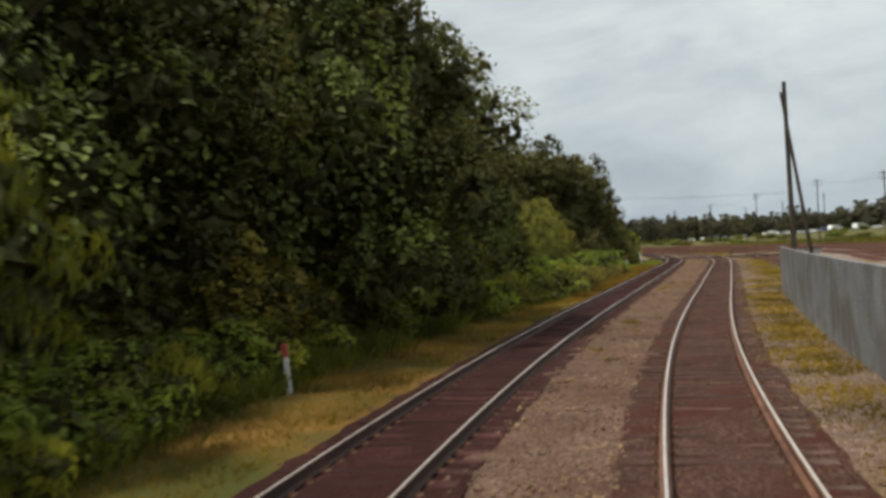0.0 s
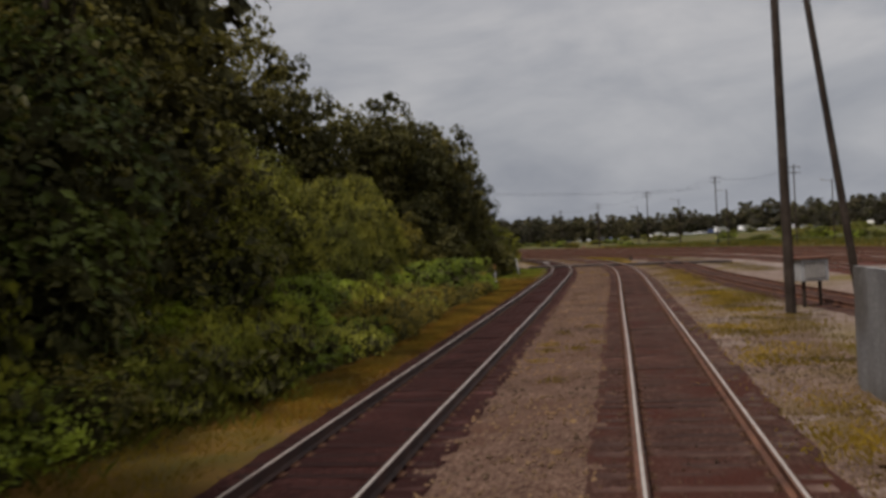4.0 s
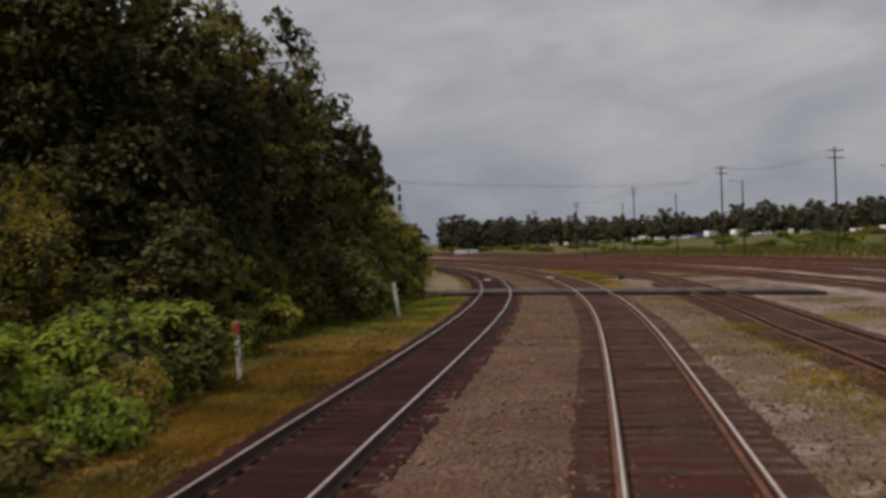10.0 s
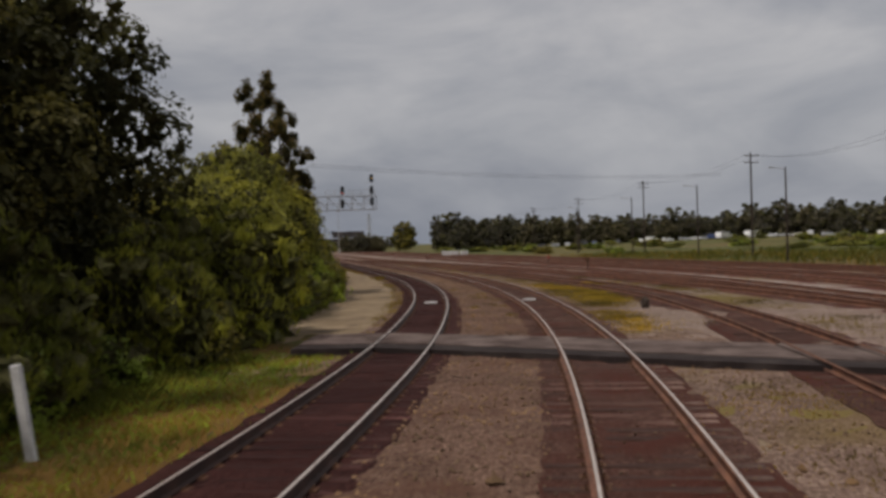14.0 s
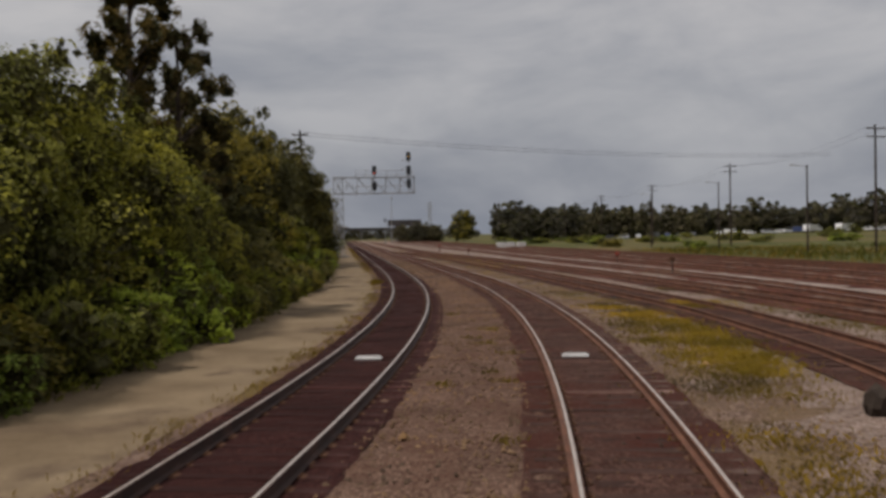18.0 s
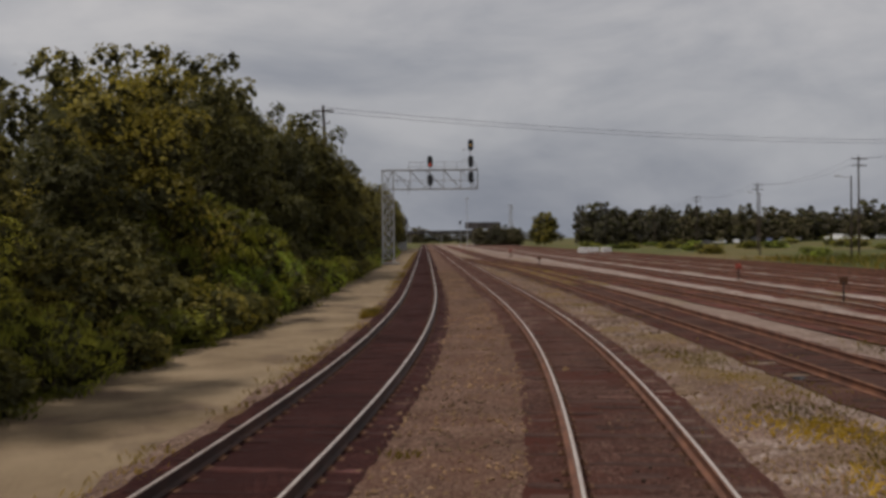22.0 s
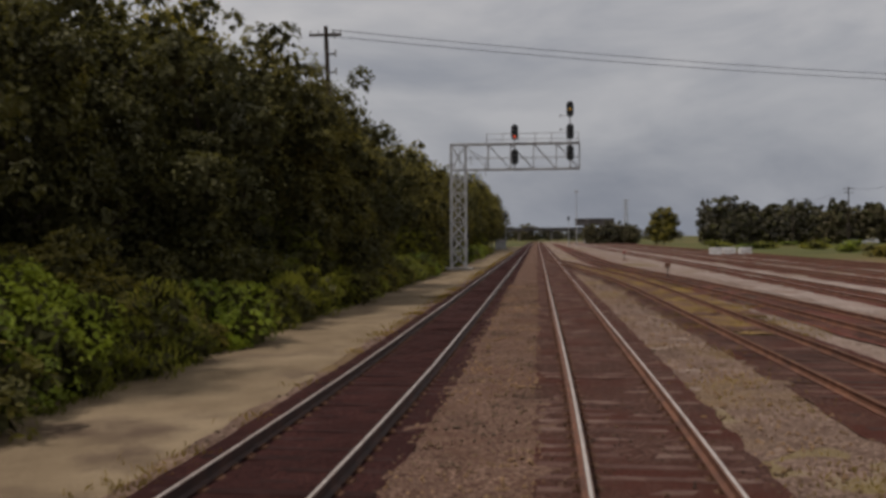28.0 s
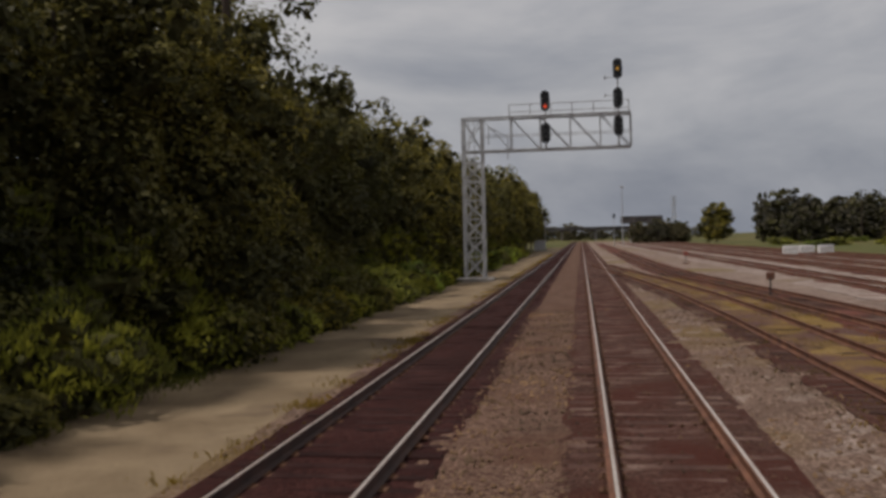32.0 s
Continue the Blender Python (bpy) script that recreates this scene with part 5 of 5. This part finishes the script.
for k in range(70):
    b = rf.uniform(11, 46)
    d = TREE_FAR(b) * rf.uniform(0.5, 0.9)
    x, y = seen_from(b, d)
    if x - float(np.interp(y, _y, _x)) < 38:
        continue
    m = Matrix.Translation((x, y, rise(x, y) - 0.05)) @ pose(0, 0, 0, 0, 0, 50 * k) @ Matrix.Diagonal((rf.uniform(1.4, 3.2), rf.uniform(1.4, 3.2), rf.uniform(0.7, 1.4), 1))
    root = tagged(empty("bush", m), "wild green bush in the rough field", "bush", "bushes in the field")
    new("foliage", BUSH_KINDS[k % 5]).parent = root
    new("stem", STEMS["bush"]).parent = root


# ---- parked vehicles under the far trees ----
def car_mesh(kind):
    """Body and cabin of a small car, a van or a lorry, along x."""
    L, W, H, hood = {"car": (4.4, 1.75, 1.42, 1.1), "van": (5.2, 1.95, 2.1, 0.8), "lorry": (9.5, 2.4, 2.7, 1.9)}[kind]
    low = 0.35 if kind != "lorry" else 0.7
    belt = low + (H - low) * (0.5 if kind != "lorry" else 0.55)
    prof = [(-L / 2, low), (-L / 2 + 0.03, belt), (-L / 2 + 0.25, H - 0.05), (-L / 2 + 0.4, H), (L / 2 - hood - 0.7, H), (L / 2 - hood - 0.45, H - 0.08), (L / 2 - hood + 0.1, belt), (L / 2 - 0.2, belt - 0.12), (L / 2, belt - 0.35), (L / 2, low)]
    bm = bmesh.new()
    rows = []
    for y, sc in ((-W / 2, 0.97), (-W / 2 + 0.12, 1.0), (W / 2 - 0.12, 1.0), (W / 2, 0.97)):
        rows.append([bm.verts.new((x * sc, y, z)) for x, z in prof])
    for i in range(3):
        for j in range(len(prof)):
            k = (j + 1) % len(prof)
            bm.faces.new((rows[i][j], rows[i + 1][j], rows[i + 1][k], rows[i][k]))
    bm.faces.new(rows[0])
    bm.faces.new(rows[3][::-1])
    return bm, L, W, H, belt, hood


def vehicle(kind, x, y, turn, paint, label):
    root = tagged(empty("parked_" + kind, Matrix.Translation((x, y, rise(x, y))) @ pose(0, 0, 0, 0, 0, turn)), label, kind, "parked vehicles")
    bm, L, W, H, belt, hood = car_mesh(kind)
    part("body", bm, paint, root)
    r = 0.32 if kind != "lorry" else 0.48
    for px in (-L * 0.31, L * 0.31):
        for py in (-W / 2 - 0.01, W / 2 + 0.01):
            w = part("wheel", tube_bm((px, py - 0.1, r), (px, py + 0.1, r), r, r, 12), M_TYRE, root)
            part("rim", tube_bm((px, py - 0.115, r), (px, py + 0.115, r), r * 0.55, r * 0.55, 10), M_GALV, w)
    gl = L / 2 - hood - 0.2
    for py in (-W / 2 - 0.006, W / 2 + 0.006):
        part("side_window", box_bm((L - hood) * 0.6 if kind == "car" else 1.1, 0.02, (H - belt) * 0.66, Matrix.Translation((gl - ((L - hood) * 0.36 if kind == "car" else 0.75), py, belt + (H - belt) * 0.42)), 0.005), M_GLASS, root)
    part("windscreen", box_bm(0.03, W * 0.84, (H - belt) * 0.95, Matrix.Translation((gl + 0.02, 0, belt + (H - belt) * 0.45)) @ Matrix.Rotation(radians(-28 if kind == "car" else -12), 4, "Y"), 0.005), M_GLASS, root)
    return root


M_TYRE = surface("black_rubber", (0.012, 0.012, 0.012), (0.02, 0.02, 0.02), (0.03, 0.03, 0.03), 5.0, 40.0, rough=0.85)
M_GLASS = surface("tinted_glass", (0.02, 0.022, 0.025), (0.03, 0.033, 0.036), (0.04, 0.042, 0.045), 2.0, 10.0, rough=0.12, bump=0.0)


def car_paint(name, c):
    m, n, l, bs = material(name)
    s = noise_node(n, l, 3.0, 3)
    r = ramp_node(n, l, s.outputs["Fac"], ((0.3, tuple(v * 0.9 for v in c)), (0.7, tuple(min(1, v * 1.08) for v in c))))
    l.new(r.outputs["Color"], bs.inputs["Base Color"])
    bs.inputs["Roughness"].default_value = 0.3
    bs.inputs["Coat Weight"].default_value = 0.5
    return m


PAINTS = (("white", car_paint("white_car_paint", (0.78, 0.78, 0.77))), ("silver", car_paint("silver_car_paint", (0.45, 0.46, 0.47))), ("dark blue", car_paint("blue_car_paint", (0.05, 0.07, 0.16))), ("dark grey", car_paint("grey_car_paint", (0.1, 0.1, 0.11))), ("white", car_paint("cream_car_paint", (0.7, 0.68, 0.62))))
b = 16.6
k = 0
while b < 52:
    x, y = seen_from(b, TREE_FAR(b) - 26 + rf.uniform(-3, 3))
    name, paint = PAINTS[rf.randrange(5)]
    vehicle("van" if k % 5 == 3 else "car", x, y, rf.choice((-b, 90 - b, -b + 180)) + rf.uniform(-6, 6), paint, "small %s %s parked before the trees" % (name, "van" if k % 5 == 3 else "car"))
    b += rf.uniform(0.5, 0.95) * (400 / TREE_FAR(b)) * (2.6 if k % 7 == 6 else 1)
    k += 1
for bb in (26.7, 28.2):
    x, y = seen_from(bb, TREE_FAR(bb) - 40)
    vehicle("lorry", x, y, 62 - bb, PAINTS[0][1], "white box lorry parked before the trees")


# ---- far overpass ----
def overpass(name, a, b, z, width, thick, piers, label, mat=M_CONC):
    root = tagged(empty(name, Matrix.Translation((a[0], a[1], -0.4))), label, "overpass")
    d = Vector((b[0] - a[0], b[1] - a[1], 0))
    q = math.degrees(math.atan2(d.y, d.x))
    mm = pose(0, 0, 0, 0, 0, q)
    L = d.length
    part("deck", box_bm(L, width, thick, mm @ Matrix.Translation((L / 2, 0, z + 0.4 - thick / 2)), 0.05), mat, root)
    for y in (-width / 2, width / 2):
        part("parapet", box_bm(L, 0.25, 0.9, mm @ Matrix.Translation((L / 2, y, z + 0.85)), 0.03), mat, root)
    for k in range(piers):
        x = L * (k + 0.5) / piers
        pier = part("pier_cap", box_bm(1.2, width * 0.9, 0.9, mm @ Matrix.Translation((x, 0, z - thick)), 0.05), mat, root)
        for y in (-width * 0.3, width * 0.3):
            part("column", tube_bm(mm @ Vector((x, y, 0)), mm @ Vector((x, y, z - thick)), 0.5, 0.5, 12), M_CONC, pier)
    return root


overpass("overpass", (-70, 600), (60, 610), 7.6, 11, 1.3, 6, "concrete road overpass crossing the tracks far ahead", M_DARKCONC)
overpass("overpass_ramp", (12.5, 338), (27, 337), 8.4, 9, 1.7, 2, "dark concrete overpass ramp behind low trees", M_DARKCONC)


# ---- far signals and cabinets ----
def mast_signal(x, y, top, label, heads=1):
    base = Vector((x, y, -0.3))
    root = tagged(empty("railway_signal", Matrix.Translation(base)), label, "railway signal", "mast signals")
    part("mast", tube_bm((0, 0, -0.2), (0, 0, top + 0.3), 0.09, 0.07, 8), M_GALV, root)
    part("footing", box_bm(0.7, 0.7, 0.4, Matrix.Translation((0, 0, 0.1)), 0.03), M_CONC, root)
    for k in range(heads):
        signal_head(root, x, y - 0.15, top - 0.2 - 1.7 * k, None, base)
    return root


mast_signal(7.36, 251, 8.0, "far mast signal with a black head beside the tracks")
mast_signal(-8.56, 194, 7.6, "mast signal with a black head beside the trees")


def mast_light(x, y, top):
    root = tagged(empty("light_mast", Matrix.Translation((x, y, -0.4))), "tall thin floodlight mast in the yard", "light mast")
    part("pole", tube_bm((0, 0, -0.2), (0, 0, top + 0.4), 0.14, 0.08, 8), M_GALV, root)
    part("lamp_cluster", box_bm(1.1, 0.4, 0.35, Matrix.Translation((0, 0, top + 0.45)), 0.05), M_GALV, root)
    return root


mast_light(9.6, 250, 15.4)


def pylon(x, y, top):
    """A far lattice tower with three crossarms."""
    root = tagged(empty("transmission_tower", Matrix.Translation((x, y, rise(x, y)))), "grey lattice transmission tower beyond the trees", "pylon")
    w = 1.6
    for i in (-1, 1):
        for j in (-1, 1):
            part("leg", tube_bm((i * w, j * w, -0.2), (i * 0.25, j * 0.25, top), 0.14, 0.1, 6), M_GALV, root)
    for k in range(7):
        a, b = k / 7, (k + 1) / 7
        ra, rb = w + (0.25 - w) * a, w + (0.25 - w) * b
        for j in (-1, 1):
            part("brace", tube_bm((-ra, j * ra, a * top), (rb, j * rb, b * top), 0.07, 0.07, 5), M_GALV, root)
            part("brace", tube_bm((ra, j * ra, a * top), (-rb, j * rb, b * top), 0.07, 0.07, 5), M_GALV, root)
    for z in (0.78, 0.88, 0.97):
        part("crossarm", box_bm(3.4, 0.25, 0.3, Matrix.Translation((0, 0, z * top)), 0.02), M_GALV, root)
    return root


pylon(44.2, 480, 22.5)
relay_box(375, -9.8, 2.4, 1.8, 2.2, "silver signal cabinet beside the path", 0, M_GALV)
relay_box(318, -11.2, 2.0, 1.6, 2.6, "pale signal cabinet half hidden by trees", 0, M_GALV)


def switch_stand(s, off, red, label):
    root = tagged(empty("switch_stand", spot(s, off, -0.25)), label, "switch stand", "switch stands")
    part("base", box_bm(0.7, 0.3, 0.12, Matrix.Translation((0, 0, 0.06)), 0.02), M_RUST, root)
    part("post", tube_bm((0, 0, 0.1), (0, 0, 0.95), 0.04, 0.035, 8), M_BLACK, root)
    part("target", box_bm(0.34, 0.03, 0.3, Matrix.Translation((0, 0, 1.0)), 0.01), red, root, "painted target plate")
    part("lever", tube_bm((0, 0.02, 0.4), (0.45, 0.05, 0.2), 0.025, 0.02, 6), M_RUST, root)
    return root


switch_stand(267.7, 8.5, M_RED, "red switch stand between yard tracks")
switch_stand(219.4, 6.6, M_RUST, "rusty switch stand beside the yard turnout")
switch_stand(171.5, 12.75, M_PLATE, "small tan switch stand between far yard tracks")
switch_stand(190.0, 14.9, M_RED, "small red switch stand among far yard tracks")

for k, (x, y) in enumerate(((24.5, 117), (26.6, 118), (28.7, 117.5))):
    root = tagged(empty("concrete_block", Matrix.Translation((x, y, -0.3)) @ pose(0, 0, 0, 0, 0, 5 * k)), "pale concrete buffer block in the yard", "concrete block", "yard blocks")
    part("block", box_bm(1.7, 0.9, 1.1, Matrix.Translation((0, 0, 0.55)), 0.06), M_WHITE, root)
    part("foot", box_bm(1.9, 1.2, 0.2, Matrix.Translation((0, 0, 0.1)), 0.04), M_CONC, root)

for s, off in ((135.0, -4.6), (135.1, -0.05)):
    root = tagged(empty("white_board", spot(s, off, -0.17)), "white painted board lying between the rails", "board", "boards in the tracks")
    part("board", box_bm(0.58, 0.24, 0.05, Matrix.Translation((0, 0, 0.03)), 0.008), M_WHITE, root)
    part("batten", box_bm(0.5, 0.05, 0.03, Matrix.Translation((0, 0.06, 0.068)), 0.005), M_WHITE, root)


def lump_thing(name, s, off, r, z, mat, label, category):
    v, f = lump(np.random.RandomState(int(s * 10)), (0, 0, r[2] * 0.8), r, 2, 0.25)
    ob = mesh_object(name, v, f, mat)
    ob.matrix_basis = spot(s, off, z)
    return tagged(ob, label, category)


lump_thing("tree_stump", 128.6, 3.8, (0.17, 0.16, 0.3), -0.3, M_POLE, "dark broken tree stump in the weeds", "stump")
lump_thing("black_stone", 152.8, 4.0, (0.14, 0.12, 0.1), -0.3, M_BLACK, "small black lump on the gravel", "lump")


# ---- grass, weeds and loose stones ----
def blades(name, seed, n, place, height, width, mat, label, category, bend=0.5):
    """Thin bent blades; place(rnd, n) gives stations, offsets and ground heights."""
    rnd = np.random.RandomState(seed)
    ss, oo, zz = place(rnd, n)
    h = np.interp(ss, _st, _hd)
    bx, by = np.interp(ss, _st, _x) + np.cos(h) * oo, np.interp(ss, _st, _y) + np.sin(h) * oo
    a = rnd.rand(n) * 6.283
    hh = height * rnd.uniform(0.45, 1.3, n)
    w = width * rnd.uniform(0.6, 1.4, n)
    tx, ty = rnd.randn(n) * bend * hh, rnd.randn(n) * bend * hh
    dx, dy = np.cos(a) * w / 2, np.sin(a) * w / 2
    v = np.stack([np.stack([bx - dx, by - dy, zz - 0.03], 1), np.stack([bx + dx, by + dy, zz - 0.03], 1),
                  np.stack([bx + tx * 0.35 + dx * 0.7, by + ty * 0.35 + dy * 0.7, zz + hh * 0.6], 1), np.stack([bx + tx, by + ty, zz + hh], 1)], 1).reshape(-1, 3)
    k = np.arange(n) * 4
    f = np.concatenate([np.stack([k, k + 1, k + 2], 1), np.stack([k, k + 2, k + 3], 1)])
    return tagged(mesh_object(name, v.tolist(), f.tolist(), mat), label, category, "", "stuff")


def band(s0, s1, o0, o1, z, clump=0, spread=0.35):
    """Evenly over a stretch, or round a number of clumps."""
    def place(rnd, n):
        f0, f1 = (o0 if callable(o0) else C(o0)), (o1 if callable(o1) else C(o1))
        if clump:
            cs, cu = rnd.uniform(s0, s1, clump), rnd.rand(clump)
            i = rnd.randint(0, clump, n)
            ss = cs[i] + rnd.randn(n) * spread
            u = cu[i]
            oo = np.array([f0(s) + (f1(s) - f0(s)) * q for s, q in zip(cs, cu)])[i] + rnd.randn(n) * spread
        else:
            ss, u = rnd.uniform(s0, s1, n), rnd.rand(n)
            oo = np.array([f0(s) + (f1(s) - f0(s)) * q for s, q in zip(ss, u)])
        return ss, oo, np.full(n, z)
    return place


blades("verge_grass", 1, 48000, band(4, 116, lambda s: EDGE(s) + 0.2, lambda s: OFF_L(s) - 1.7, -0.25), 0.085, 0.014, M_BLADE, "short yellowing grass on the verge", "grass")
for k, (s0, s1, n, c) in enumerate(((4, 44, 4200, 110), (86, 116, 3000, 80))):
    blades("verge_grass", 2 + 90 * k, n, band(s0, s1, lambda s: EDGE(s) - 0.4, lambda s: EDGE(s) + 1.3, -0.3, c, 0.4), 0.3, 0.018, M_GREENBLADE, "longer green grass at the foot of the bushes", "grass")
blades("verge_grass", 6, 26000, band(43, 92, lambda s: FOOT(min(max(s, 44), 86)) - 0.3, lambda s: OFF_L(s) - 1.42, -0.25), 0.075, 0.016, M_STRAW, "short ochre grass between the creepers and the track", "grass", 0.8)
blades("verge_grass", 7, 6500, band(97, 117, lambda s: EDGE(s) + 0.3, lambda s: OFF_L(s) - 2.0, -0.25, 260, 0.5), 0.11, 0.015, M_VIVID, "fresh yellow-green grass on the widening verge", "grass", 0.6)
blades("tall_grass", 3, 14000, band(6, 48, -11.2, -9.0, -0.36, 170, 0.5), 0.6, 0.018, M_GREENBLADE, "tall dark green grass under the trees", "grass", 0.3)
blades("path_weeds", 4, 9000, band(118, 330, lambda s: OFF_L(s) - 1.75, lambda s: OFF_L(s) - 1.4, -0.23, 190, 0.25), 0.08, 0.016, M_BLADE, "yellow-green weeds along the edge of the path", "weeds")
blades("hedge_grass", 5, 20000, band(112, 260, lambda s: EDGE(s) - 0.1, lambda s: EDGE(s) + 0.55, -0.28, 500, 0.22), 0.15, 0.014, M_GREENBLADE, "ragged grass along the hedge foot", "grass")
for k, (s0, s1, o0, o1, n, c) in enumerate(((8, 46, 1.9, 2.8, 5000, 60), (46, 72, 2.2, 5.0, 6000, 60), (72, 110, 2.0, 3.4, 2600, 50), (122, 158, 2.0, 3.9, 6000, 60), (158, 186, 2.2, 3.0, 700, 25), (188, 240, 3.4, 6.6, 9000, 110), (90, 160, 7.4, 9.6, 6500, 90))):
    blades("trackside_weeds", 10 + k, n * 2, band(s0, s1, o0, o1, -0.2, c, 0.55), 0.06, 0.014, M_BLADE, "patches of yellow weeds on the gravel", "weeds")
for k, (s0, s1, o0, o1, n, c) in enumerate(((132, 143, 2.3, 4.0, 7000, 40), (143, 149, 2.4, 3.6, 1500, 12), (119, 127, 1.8, 2.6, 1600, 16), (56, 96, 2.9, 3.7, 5000, 60), (14, 56, 1.9, 2.7, 6000, 70), (146, 152, 5.9, 6.8, 1800, 10))):
    blades("yellow_weeds", 80 + k, n, band(s0, s1, o0, o1, -0.2, c, 0.45), 0.08, 0.024, M_YELLOW, "bright yellow weeds spreading over the gravel", "weeds", 0.8)
for k, (s, d, n) in enumerate(((167.8, -5.95, 150), (169.2, -5.85, 170))):
    blades("weed_clump", 30 + k, n, band(s, s + 0.1, d, d, -0.26, 1, 0.16), 0.26, 0.012, M_BLADE, "clump of tall yellow-green weed on the path", "weeds", 0.3)


def stones(name, seed, n, place, size, label, mat=M_STONE):
    """Loose stones: little uneven eight-sided lumps."""
    rnd = np.random.RandomState(seed)
    ss, oo, zz = place(rnd, n)
    h = np.interp(ss, _st, _hd)
    c = np.stack([np.interp(ss, _st, _x) + np.cos(h) * oo, np.interp(ss, _st, _y) + np.sin(h) * oo, zz], 1)
    r = size * rnd.uniform(0.5, 1.5, n)[:, None] * rnd.uniform(0.7, 1.3, (n, 3))
    d = np.array(((1, 0, 0), (0, 1, 0), (-1, 0, 0), (0, -1, 0), (0, 0, 0.8), (0, 0, -0.8)), float)
    a = rnd.rand(n) * 6.283
    rot = np.stack([np.stack([np.cos(a), -np.sin(a), 0 * a], 1), np.stack([np.sin(a), np.cos(a), 0 * a], 1), np.stack([0 * a, 0 * a, 0 * a + 1], 1)], 1)
    v = np.einsum("nij,nkj->nki", rot, d[None] * r[:, None]) + rnd.randn(n, 6, 3) * size * 0.14 + c[:, None]
    k = np.arange(n)[:, None] * 6
    tri = np.array(((0, 1, 4), (1, 2, 4), (2, 3, 4), (3, 0, 4), (1, 0, 5), (2, 1, 5), (3, 2, 5), (0, 3, 5)))
    f = (k[:, :, None] + tri[None]).reshape(-1, 3)
    return tagged(mesh_object(name, v.reshape(-1, 3).tolist(), f.tolist(), mat), label, "gravel", "", "stuff")


stones("loose_ballast", 50, 12000, band(3, 215, lambda s: OFF_L(s) + 1.15, -1.25, -0.182), 0.032, "loose pale stones between the main tracks")
stones("loose_ballast", 51, 7500, band(3, 215, 1.25, 3.2, -0.192), 0.032, "loose pale stones on the gravel shoulder")
stones("loose_ballast", 52, 5000, band(3, 200, -1.3, 1.3, -0.175), 0.026, "stones scattered between the rails", M_STONE_RED)
stones("loose_ballast", 53, 1200, band(3, 200, lambda s: OFF_L(s) - 1.75, lambda s: OFF_L(s) - 1.3, -0.23), 0.024, "pale stones along the track edge")
stones("debris", 54, 40, band(3, 215, -3.0, 3.2, -0.17), 0.075, "larger pale stones lying about the tracks")
for k, (s0, s1, n, c) in enumerate(((46, 62, 500, 8), (92, 101, 200, 3), (126, 150, 500, 9), (20, 40, 300, 6))):
    blades("ballast_weeds", 60 + k, n, band(s0, s1, lambda s: OFF_L(s) + 1.6, -1.5, -0.19, c, 0.14), 0.09, 0.014, M_BLADE, "small yellow-green weeds growing in the ballast", "weeds")

blades("rough_grass", 70, 11000, band(40, 250, 34, 62, -0.42, 800, 1.3), 0.6, 0.06, M_BLADE, "rough yellowing grass in the field beyond the yard", "grass", 0.3)
blades("rough_grass", 71, 9000, band(40, 250, 36, 75, -0.4, 500, 1.2), 0.8, 0.07, M_GREENBLADE, "tall rank green weeds in the field beyond the yard", "grass", 0.3)
